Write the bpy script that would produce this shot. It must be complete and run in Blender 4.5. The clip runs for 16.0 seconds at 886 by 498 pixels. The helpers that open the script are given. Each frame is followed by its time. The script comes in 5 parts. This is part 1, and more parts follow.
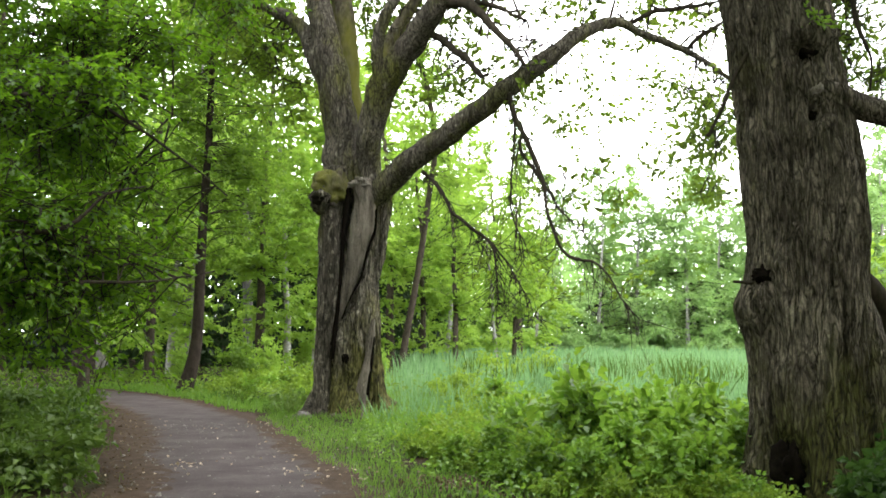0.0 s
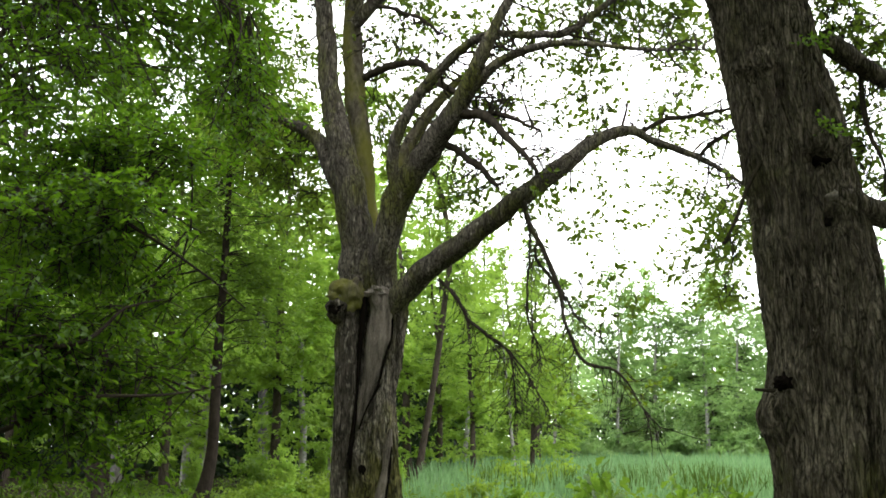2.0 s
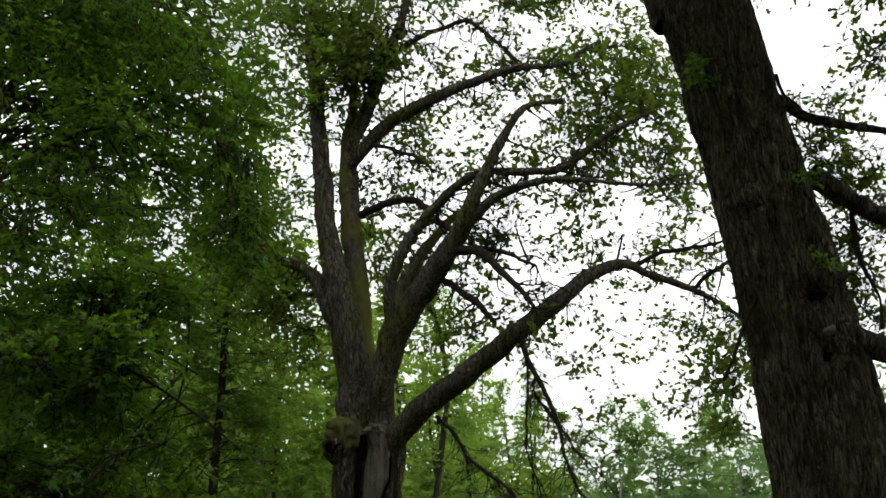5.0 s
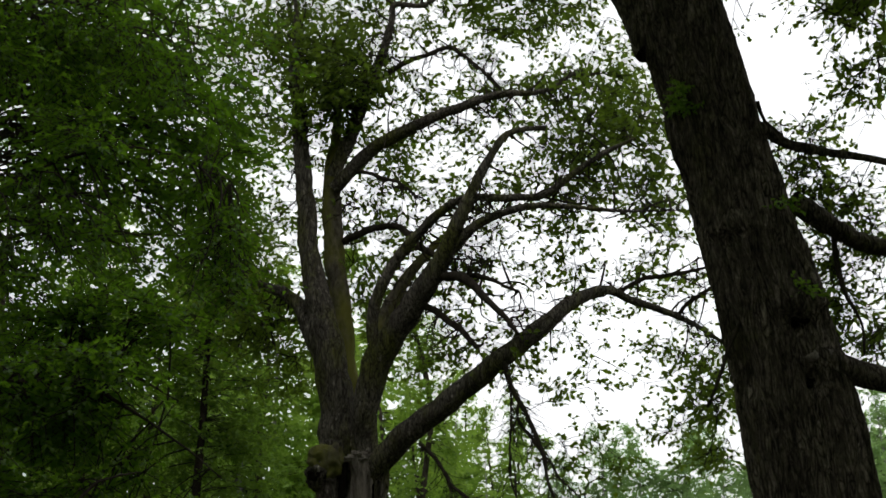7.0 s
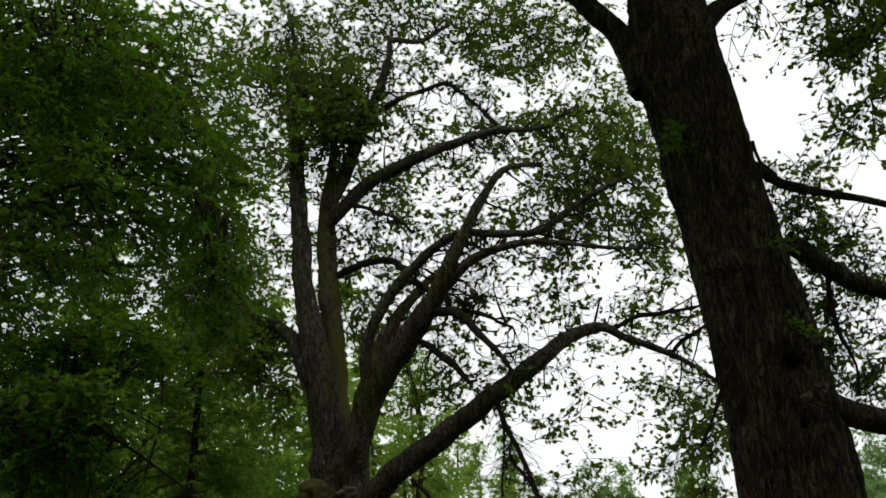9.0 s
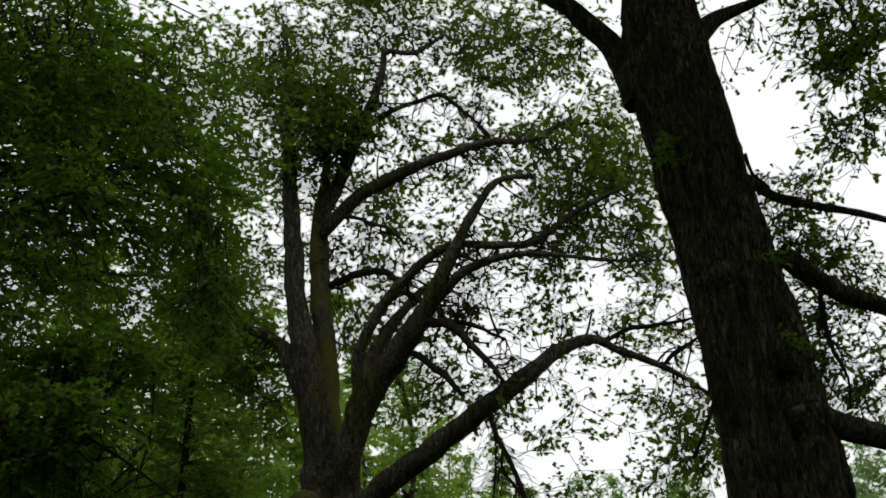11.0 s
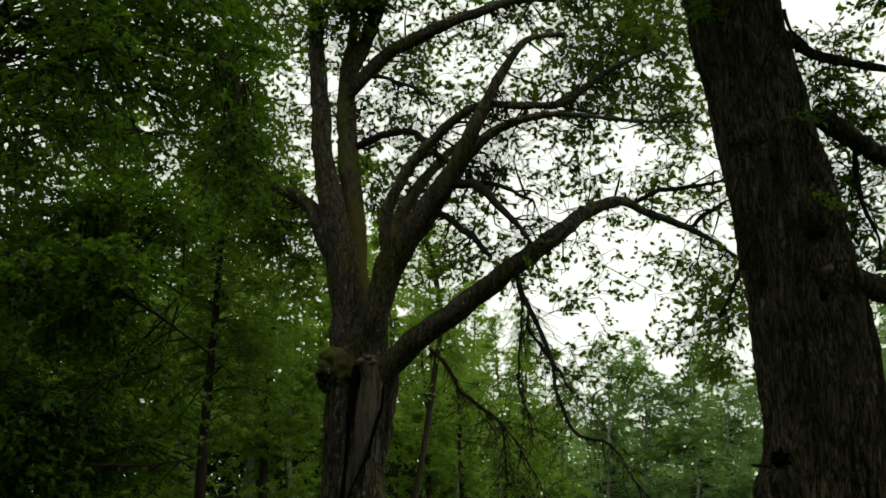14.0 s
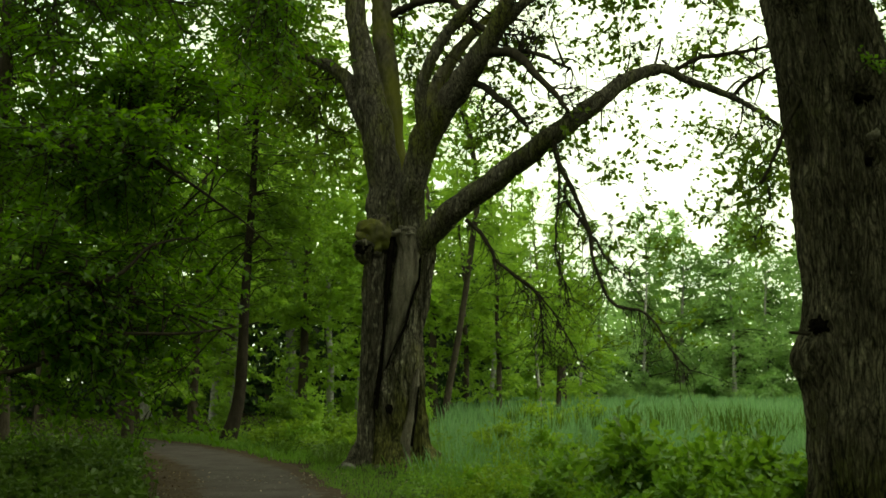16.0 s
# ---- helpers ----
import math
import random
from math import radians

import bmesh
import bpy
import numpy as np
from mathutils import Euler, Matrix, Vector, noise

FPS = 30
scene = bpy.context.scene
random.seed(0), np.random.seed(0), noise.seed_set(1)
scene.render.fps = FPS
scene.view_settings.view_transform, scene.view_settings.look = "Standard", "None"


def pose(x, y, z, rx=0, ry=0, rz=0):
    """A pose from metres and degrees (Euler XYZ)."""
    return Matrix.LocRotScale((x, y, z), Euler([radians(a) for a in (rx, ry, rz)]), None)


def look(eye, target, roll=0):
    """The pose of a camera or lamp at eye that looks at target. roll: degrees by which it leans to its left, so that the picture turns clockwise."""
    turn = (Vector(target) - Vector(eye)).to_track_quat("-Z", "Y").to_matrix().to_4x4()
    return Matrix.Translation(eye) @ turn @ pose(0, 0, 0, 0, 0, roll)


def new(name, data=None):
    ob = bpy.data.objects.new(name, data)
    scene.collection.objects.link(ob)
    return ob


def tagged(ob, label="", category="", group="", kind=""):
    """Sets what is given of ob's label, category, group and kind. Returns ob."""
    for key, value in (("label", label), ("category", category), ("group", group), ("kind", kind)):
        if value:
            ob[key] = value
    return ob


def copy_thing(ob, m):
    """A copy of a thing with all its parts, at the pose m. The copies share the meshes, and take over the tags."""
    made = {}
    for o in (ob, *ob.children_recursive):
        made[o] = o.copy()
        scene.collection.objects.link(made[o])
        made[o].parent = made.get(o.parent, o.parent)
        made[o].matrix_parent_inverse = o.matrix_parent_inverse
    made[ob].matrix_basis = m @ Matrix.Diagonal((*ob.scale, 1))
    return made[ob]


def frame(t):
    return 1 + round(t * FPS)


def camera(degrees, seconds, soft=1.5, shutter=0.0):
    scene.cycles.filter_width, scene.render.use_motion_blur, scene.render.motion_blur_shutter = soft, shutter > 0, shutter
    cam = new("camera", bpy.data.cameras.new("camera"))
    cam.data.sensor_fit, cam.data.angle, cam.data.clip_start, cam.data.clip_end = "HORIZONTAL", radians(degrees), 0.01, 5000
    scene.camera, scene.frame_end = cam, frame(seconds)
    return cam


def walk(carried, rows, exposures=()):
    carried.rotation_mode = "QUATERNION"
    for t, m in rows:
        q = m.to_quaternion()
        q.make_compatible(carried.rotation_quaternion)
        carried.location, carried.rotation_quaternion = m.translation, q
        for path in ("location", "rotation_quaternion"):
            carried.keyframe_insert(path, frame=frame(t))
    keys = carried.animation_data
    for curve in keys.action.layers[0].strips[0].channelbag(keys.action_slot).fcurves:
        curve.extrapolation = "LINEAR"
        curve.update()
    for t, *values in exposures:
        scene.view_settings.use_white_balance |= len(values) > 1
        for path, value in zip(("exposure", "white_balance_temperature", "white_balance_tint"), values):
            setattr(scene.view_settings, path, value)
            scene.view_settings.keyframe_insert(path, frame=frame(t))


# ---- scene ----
cam = camera(42.7, 16.0, soft=1.75)
# seconds, x, y, z, yaw, pitch, roll
ROWS = [
    (0, 0, -0, 1.6, -0, 4.41, 0),
    (0.5, -0.013, -0.013, 1.595, 0.55, 5.22, -0.24),
    (1, -0.029, -0.001, 1.617, 0.71, 6.21, -0.27),
    (1.5, -0.017, -0.007, 1.635, 0.82, 8.02, -0.36),
    (2, -0.027, -0.012, 1.646, 0.73, 9.75, -0.55),
    (2.5, -0.024, -0.005, 1.663, 0.99, 11.23, -0.62),
    (3, -0.032, 0.026, 1.685, 1.3, 12.65, -0.91),
    (3.5, -0.036, -0, 1.691, 1.58, 14.15, -1.01),
    (4, -0.035, -0.027, 1.7, 1.21, 15.16, -1.2),
    (6.5, -0.029, -0.011, 1.725, -0.24, 17.44, -1.44),
    (7, -0.029, -0.001, 1.727, -0.48, 17.71, -1.63),
    (7.5, -0.025, 0.007, 1.733, -0.86, 18.08, -1.45),
    (8, -0.03, -0.01, 1.746, -0.86, 18.63, -1.24),
    (8.5, -0.034, -0.018, 1.734, -0.79, 19.07, -1.28),
    (9, -0.036, -0.006, 1.736, -0.83, 19.45, -1.06),
    (11.5, -0.042, 0.004, 1.723, -1.28, 20.04, -0.9),
    (12, -0.036, 0.041, 1.718, -1.17, 19.06, -1.01),
    (12.5, -0.04, 0.069, 1.713, -0.98, 17.78, -0.67),
    (13, -0.051, 0.053, 1.698, -0.82, 16.65, -0.26),
    (13.5, -0.068, 0.052, 1.684, -0.5, 15.3, -0.1),
    (14, -0.062, 0.069, 1.678, 0.21, 13.19, -0.05),
    (14.5, -0.061, 0.099, 1.673, 0.46, 11.71, -0.1),
    (15, -0.046, 0.132, 1.663, 0.63, 10.31, -0.03),
    (15.5, -0.045, 0.167, 1.655, 1.13, 8.56, -0.37),
    (16, -0.052, 0.171, 1.648, 2.12, 6.8, -0.02),
]
# seconds, stops, kelvin, tint: the camera stops down as it tilts up to the open sky, opens on the way down and turns warmer and greener
STOPS = [(0.0, -0.18, 6500, 10), (1.0, -0.45, 6500, 10), (2.0, -0.78, 6500, 10), (3.0, -1.38, 6500, 10), (4.0, -1.88, 6500, 10), (6.5, -2.47, 6450, 10), (9.0, -2.88, 6450, 10), (11.5, -3.02, 6500, 8), (12.5, -3.02, 6550, 7), (13.5, -2.96, 6850, 3), (14.5, -2.68, 7250, -6), (15.2, -2.34, 7800, -13), (16.0, -1.85, 8700, -24)]
EXPOSURE = 1.13
walk(cam, [(t, look((x, y, z), (x - math.sin(radians(a)) * math.cos(radians(p)), y + math.cos(radians(a)) * math.cos(radians(p)), z + math.sin(radians(p))), r))
           for t, x, y, z, a, p, r in ROWS], [(t, EXPOSURE + s, k, g) for t, s, k, g in STOPS])

# ---- light: a bright overcast sky with a veiled sun ----
world = bpy.data.worlds.new("overcast_sky")
scene.world = world
world.use_nodes = True
wn, wl = world.node_tree.nodes, world.node_tree.links
sky = wn.new("ShaderNodeTexSky")
sky.sky_type, sky.sun_disc, sky.sun_elevation, sky.sun_rotation = "NISHITA", False, radians(52), radians(96)
sky.air_density, sky.dust_density = 1.0, 4.0
veil = wn.new("ShaderNodeMixRGB")
veil.inputs[0].default_value, veil.inputs[2].default_value = 0.75, (46.0, 46.3, 46.8, 1)
wl.new(sky.outputs[0], veil.inputs[1])
wl.new(veil.outputs[0], wn["Background"].inputs[0])
wn["Background"].inputs[1].default_value = 0.11
sun = new("sun", bpy.data.lights.new("sun", "SUN"))
sun.data.energy, sun.data.angle, sun.data.color = 0.7, radians(40), (1.0, 0.97, 0.92)
sun.matrix_world = look((34, -3.5, 44), (0, 0, 0))

# ---- building tools ----
RNG = np.random.default_rng(7)


def vnoise(p, seed=0):
    """Smooth noise between -1 and 1 at the rows of p."""
    p = np.asarray(p, float)
    i = np.floor(p).astype(np.int64)
    w = p - i
    w = w * w * (3 - 2 * w)
    out = np.zeros(len(p))
    for dx in (0, 1):
        for dy in (0, 1):
            for dz in (0, 1):
                h = (i[:, 0] + dx) * 374761393 + (i[:, 1] + dy) * 668265263 + (i[:, 2] + dz) * 1274126177 + seed * 974711
                h = (h ^ (h >> 13)) * 1103515245 & 0x7FFFFFFF
                h = ((h ^ (h >> 16)) & 0xFFFF) / 32767.5 - 1
                out += h * (w[:, 0] if dx else 1 - w[:, 0]) * (w[:, 1] if dy else 1 - w[:, 1]) * (w[:, 2] if dz else 1 - w[:, 2])
    return out


def fbm(p, octaves=3, seed=0):
    p = np.asarray(p, float)
    return sum(vnoise(p * 2**o, seed + o) / 2**o for o in range(octaves)) / 1.6


def unit(v):
    return v / (np.linalg.norm(v, axis=-1, keepdims=True) + 1e-9)


class Build:
    """Collects points and quads for one mesh."""

    def __init__(self):
        self.v, self.q, self.n = [], [], 0

    def add(self, v, q):
        self.v.append(np.asarray(v, float).reshape(-1, 3))
        self.q.append(np.asarray(q, np.int64).reshape(-1, 4) + self.n)
        self.n += len(self.v[-1])

    def link(self, name, material, parent=None, label="", smooth=True, kind=""):
        v, q = np.concatenate(self.v), np.concatenate(self.q)
        me = bpy.data.meshes.new(name)
        me.vertices.add(len(v))
        me.vertices.foreach_set("co", v.astype(np.float32).ravel())
        me.loops.add(len(q) * 4)
        me.loops.foreach_set("vertex_index", q.astype(np.int32).ravel())
        me.polygons.add(len(q))
        me.polygons.foreach_set("loop_start", np.arange(0, len(q) * 4, 4, dtype=np.int32))
        me.polygons.foreach_set("use_smooth", np.full(len(q), smooth))
        me.update(calc_edges=True)
        me.validate()
        me.materials.append(material)
        ob = new(name, me)
        ob.parent = parent
        return tagged(ob, label=label, kind=kind)


def spline(points, step):
    """A smooth line through rows (x, y, z, r), resampled about every step metres."""
    p = np.asarray(points, float)
    e = np.vstack([2 * p[0] - p[1], p, 2 * p[-1] - p[-2]])
    out = []
    for a, b, c, d in zip(e[:-3], e[1:-2], e[2:-1], e[3:]):
        n = max(2, int(np.linalg.norm((c - b)[:3]) / step))
        u = (np.arange(n) / n)[:, None]
        out.append(0.5 * (2 * b + (c - a) * u + (2 * a - 5 * b + 4 * c - d) * u**2 + (3 * b - 3 * c + d - a) * u**3))
    out = np.vstack([*out, p[-1:]])
    out[:, 3] = np.maximum(out[:, 3], 0.003)
    return out


def tube(build, line, sides, rough=0.0, seed=0, swell=None, detail=3.0):
    """A closed limb round the rows (x, y, z, r) of line, with uneven bark."""
    p, r = line[:, :3], line[:, 3]
    t = unit(np.gradient(p, axis=0))
    ref = np.array([0, 1.0, 0]) if abs(t[0, 1]) < 0.9 else np.array([1.0, 0, 0])
    side = []
    s = ref
    for d in t:
        s = unit(s - d * (s @ d))
        side.append(s)
    side = np.array(side)
    up = np.cross(t, side)
    a = np.linspace(0, 2 * np.pi, sides, endpoint=False)
    ring = np.cos(a)[None, :, None] * side[:, None] + np.sin(a)[None, :, None] * up[:, None]
    v = p[:, None] + ring * r[:, None, None]
    if rough:
        k = fbm(v.reshape(-1, 3) * detail, 3, seed).reshape(v.shape[:2])
        v = p[:, None] + ring * (r[:, None] * (1 + rough * k))[..., None]
    if swell is not None:
        v = p[:, None] + ring * (np.linalg.norm(v - p[:, None], axis=-1) + swell(v, a))[..., None]
    n, m = len(p), sides
    i, j = np.meshgrid(np.arange(n - 1), np.arange(m), indexing="ij")
    q = np.stack([i * m + j, i * m + (j + 1) % m, (i + 1) * m + (j + 1) % m, (i + 1) * m + j], -1).reshape(-1, 4)
    v = np.vstack([v.reshape(-1, 3), p[-1:] + t[-1] * r[-1] * 0.6])
    top = (n - 1) * m
    cap = [[top + j, top + j + 1, top + (j + 2) % m, n * m] for j in range(0, m - 1, 2)]
    build.add(v, np.vstack([q, cap]) if m % 2 == 0 else q)


def bezier(a, b, c, u):
    return a * ((1 - u) ** 2) + b * (2 * u * (1 - u)) + c * (u * u)


def sticks(build, a, b, c, r0, r1, rings=5, sides=4):
    """Many thin bent branches at once: from a by b to c, tapering from r0 to r1."""
    n = len(a)
    u = np.linspace(0, 1, rings)[None, :, None]
    p = bezier(a[:, None], b[:, None], c[:, None], u)
    t = unit(np.gradient(p, axis=1))
    s = unit(np.cross(t, np.array([0.31, 0.17, 0.93])))
    w = np.cross(t, s)
    g = np.linspace(0, 2 * np.pi, sides, endpoint=False)
    ring = np.cos(g)[:, None] * s[:, :, None] + np.sin(g)[:, None] * w[:, :, None]
    r = (r0[:, None] * (1 - u[..., 0]) + r1[:, None] * u[..., 0])[..., None, None]
    v = (p[:, :, None] + ring * r).reshape(-1, 3)
    i, j = np.meshgrid(np.arange(rings - 1), np.arange(sides), indexing="ij")
    q = np.stack([i * sides + j, i * sides + (j + 1) % sides, (i + 1) * sides + (j + 1) % sides, (i + 1) * sides + j], -1).reshape(-1, 4)
    build.add(v, (q[None] + (np.arange(n) * rings * sides)[:, None, None]).reshape(-1, 4))


def leaves(build, at, along, size, wide=0.6, tilt=0.7):
    """Folded leaf blades at the rows of at, pointing along, as long as size."""
    n = len(at)
    d = unit(along + RNG.normal(0, 0.45, (n, 3)))
    up = unit(np.array([0, 0, 1.0]) + RNG.normal(0, tilt, (n, 3)))
    s = unit(np.cross(d, up))
    k = np.cross(s, d)
    size = (size * RNG.uniform(0.65, 1.25, n))[:, None]
    w = size * wide * 0.5
    mid = at + d * size * 0.55
    fold = k * size * RNG.uniform(0.05, 0.22, (n, 1))
    v = np.stack([at, mid - s * w + fold, at + d * size - k * size * RNG.uniform(0, 0.25, (n, 1)), mid + s * w + fold], 1)
    build.add(v, np.arange(n * 4).reshape(-1, 4))


def lobed_leaves(build, at, along, size, wide=0.6, tilt=0.7):
    """Oak leaves with a waist between two pairs of lobes, folded along the midrib."""
    n = len(at)
    d = unit(along + RNG.normal(0, 0.45, (n, 3)))
    up = unit(np.array([0, 0, 1.0]) + RNG.normal(0, tilt, (n, 3)))
    s = unit(np.cross(d, up))
    k = np.cross(s, d)
    size = (size * RNG.uniform(0.65, 1.25, n))[:, None]
    fold, sag = size * RNG.uniform(0.05, 0.2, (n, 1)), size * RNG.uniform(0, 0.25, (n, 1))

    def spot(u, w):
        return at + d * size * u + s * size * wide * w + k * (fold * abs(w) * 2 - sag * u * u)
    v = np.stack([spot(0, 0), spot(0.35, -0.36), spot(0.5, -0.22), spot(0.75, -0.52), spot(1, 0), spot(0.75, 0.52), spot(0.5, 0.22), spot(0.35, 0.36), spot(0.5, 0)], 1)
    q = np.array([[0, 1, 2, 8], [8, 2, 3, 4], [0, 8, 6, 7], [8, 4, 5, 6]])
    build.add(v, (q[None] + (np.arange(n) * 9)[:, None, None]).reshape(-1, 4))


def in_blobs(blobs, n, gap=-0.35, grain=0.55, seed=0, spread=1.1):
    """n places inside soft ellipsoids (x, y, z, rx, ry, rz, weight), with gaps."""
    b = np.asarray(blobs, float)
    w = b[:, 6] * b[:, 3] * b[:, 5]
    pick = RNG.choice(len(b), n * 4, p=w / w.sum())
    d = unit(RNG.normal(0, 1, (n * 4, 3))) * (RNG.uniform(0, 1, (n * 4, 1)) ** 0.4)
    p = b[pick, :3] + d * b[pick, 3:6] * spread
    p = p[vnoise(p * grain, seed) > gap]
    return p[:n]


def foliage(wood, green, spine, blobs, boughs, twigs, per, size, gap=-0.35, reach=0.75, droop=0.1, thick=0.006, seed=0, wide=0.6, tilt=0.7, sides=4, flat=0.55, fine=True, long=1.0, curl=0.12, spread=1.1, lobed=False, tuft=0.1, rounds=1):
    """Boughs from the nearest places of spine into the blobs, twigs on them, leaves on the twigs. flat: 0 for level sprays; rounds: how often boughs fork off earlier boughs."""
    ends = in_blobs(blobs, boughs, gap, seed=seed, spread=spread)
    n = len(ends)
    start = np.empty((n, 3))
    for i in range(0, n, 500):
        e = ends[i:i + 500]
        dist = np.linalg.norm(e[:, None] - spine[None, :, :3], axis=2) + RNG.uniform(0, 1.2, (len(e), len(spine)))
        start[i:i + 500] = spine[dist.argmin(1), :3]
    bend, mid, length, nodes = RNG.normal(0, curl, (n, 3)), np.empty((n, 3)), np.empty(n), spine[:, :3]
    older, chance = np.zeros(n), np.random.default_rng(seed)
    for k, now in enumerate(np.array_split(np.argsort(np.linalg.norm(ends - start, axis=1)), rounds)):
        if k:
            dist = np.linalg.norm(ends[now][:, None] - nodes[None], axis=2)
            start[now] = nodes[(dist + chance.uniform(0, 0.35, dist.shape)).argmin(1)]
        length[now] = np.linalg.norm(ends[now] - start[now], axis=1)
        mid[now] = (start[now] + ends[now]) / 2 + bend[now] * length[now, None]
        mid[now, 2] += 0.12 * length[now]
        ends[now, 2] -= droop * length[now]
        older[now] = 1 - (k + 1) / rounds
        nodes = np.vstack([nodes] + [bezier(start[now], mid[now], ends[now], np.full((len(now), 1), u)) for u in (0.35, 0.6, 0.85)])
    sticks(wood, start, mid, ends, thick + 0.0045 * length + 0.004 * older, np.full(n, 0.003), 5 if fine else 4, sides if fine else 3)
    m = n * twigs
    which = np.repeat(np.arange(n), twigs)
    u = RNG.uniform(1 - reach, 1, (m, 1)) ** 0.8
    a = bezier(start[which], mid[which], ends[which], u)
    out = unit(ends - start)[which]
    d = unit(out * [0.6, 0.6, 0.3] + RNG.normal(0, 0.7, (m, 3)) * [1, 1, flat])
    ln = RNG.uniform(0.3, 0.9, (m, 1)) * min(1.0, 0.35 + size * 5) * long
    c = a + d * ln
    c[:, 2] -= droop * ln[:, 0]
    b = (a + c) / 2 + RNG.normal(0, curl, (m, 3)) * ln
    if fine:
        sticks(wood, a, b, c, np.full(m, 0.008), np.full(m, 0.003), 3, 3)
    which = np.repeat(np.arange(m), per)
    u = RNG.uniform(tuft, 1.05, (m * per, 1))
    at = bezier(a[which], b[which], c[which], u) + RNG.normal(0, size * 0.25, (m * per, 3)) * [1, 1, min(1, flat * 1.6)]
    (lobed_leaves if lobed else leaves)(green, at, d[which] + RNG.normal(0, 0.6, (m * per, 3)) * [1, 1, flat * 1.4] - [0, 0, 0.25], np.full(m * per, size), wide, tilt)


def thing(name, label, category, at=(0, 0, 0), group="", kind=""):
    ob = new(name)
    ob.empty_display_size = 0.3
    ob.location = at
    return tagged(ob, label, category, group, kind)


def part(name, build, material, parent, label="", smooth=True, kind=""):
    """Links a build, given in the parent's own place, as one mesh under it."""
    return build.link(name, material, parent, label, smooth, kind)

# ---- materials ----
def material(name, rough=0.8):
    m = bpy.data.materials.new(name)
    m.use_nodes = True
    n, l = m.node_tree.nodes, m.node_tree.links
    n["Principled BSDF"].inputs["Roughness"].default_value = rough
    n["Principled BSDF"].inputs["Specular IOR Level"].default_value = 0.05
    return m, n, l, n["Principled BSDF"]


def noise_node(n, l, vector, scale, detail=4.0, rough=0.6):
    t = n.new("ShaderNodeTexNoise")
    t.inputs["Scale"].default_value, t.inputs["Detail"].default_value, t.inputs["Roughness"].default_value = scale, detail, rough
    l.new(vector, t.inputs["Vector"])
    return t.outputs["Fac"]


def ramp(n, l, fac, stops):
    r = n.new("ShaderNodeValToRGB")
    while len(r.color_ramp.elements) < len(stops):
        r.color_ramp.elements.new(0.5)
    for e, (pos, col) in zip(r.color_ramp.elements, stops):
        e.position, e.color = pos, (*col, 1)
    l.new(fac, r.inputs["Fac"])
    return r.outputs["Color"]


def stretched(n, l, scale):
    c = n.new("ShaderNodeTexCoord")
    m = n.new("ShaderNodeMapping")
    m.inputs["Scale"].default_value = scale
    l.new(c.outputs["Object"], m.inputs["Vector"])
    return m.outputs["Vector"]


def blend(n, l, fac, a, b, mode="MIX"):
    x = n.new("ShaderNodeMixRGB")
    x.blend_type = mode
    for s, v in zip(x.inputs, (fac, a, b)):
        if isinstance(v, (int, float)):
            s.default_value = v
        elif isinstance(v, tuple):
            s.default_value = (*v, 1)
        else:
            l.new(v, s)
    return x.outputs[0]


def relief(n, l, bsdf, height, strength, distance):
    b = n.new("ShaderNodeBump")
    b.inputs["Strength"].default_value, b.inputs["Distance"].default_value = strength, distance
    l.new(height, b.inputs["Height"])
    l.new(b.outputs[0], bsdf.inputs["Normal"])


def bark(name, dark, light, moss, moss_at=0.58, grain=14.0, stretch=0.16, depth=0.03):
    m, n, l, bsdf = material(name, 0.92)
    v = stretched(n, l, (1, 1, stretch))
    furrow = noise_node(n, l, v, grain, 5, 0.65)
    fine = noise_node(n, l, stretched(n, l, (1, 1, 0.5)), grain * 5, 3)
    col = ramp(n, l, furrow, [(0.36, dark), (0.52, tuple((a + b) / 2 for a, b in zip(dark, light))), (0.68, light)])
    col = blend(n, l, 0.35, col, ramp(n, l, fine, [(0.3, dark), (0.75, light)]))
    broad = noise_node(n, l, stretched(n, l, (1, 1, 0.45)), 1.1, 4)
    col = blend(n, l, ramp(n, l, broad, [(moss_at, (0, 0, 0)), (moss_at + 0.14, (0.75, 0.75, 0.75))]), col, moss)
    lichen = noise_node(n, l, stretched(n, l, (1, 1, 0.6)), 9.0, 3)
    col = blend(n, l, ramp(n, l, lichen, [(0.68, (0, 0, 0)), (0.76, (0.5, 0.5, 0.5))]), col, tuple(min(1, c * 1.8) for c in light))
    l.new(col, bsdf.inputs["Base Color"])
    relief(n, l, bsdf, blend(n, l, 0.3, furrow, fine), 0.9, depth)
    return m


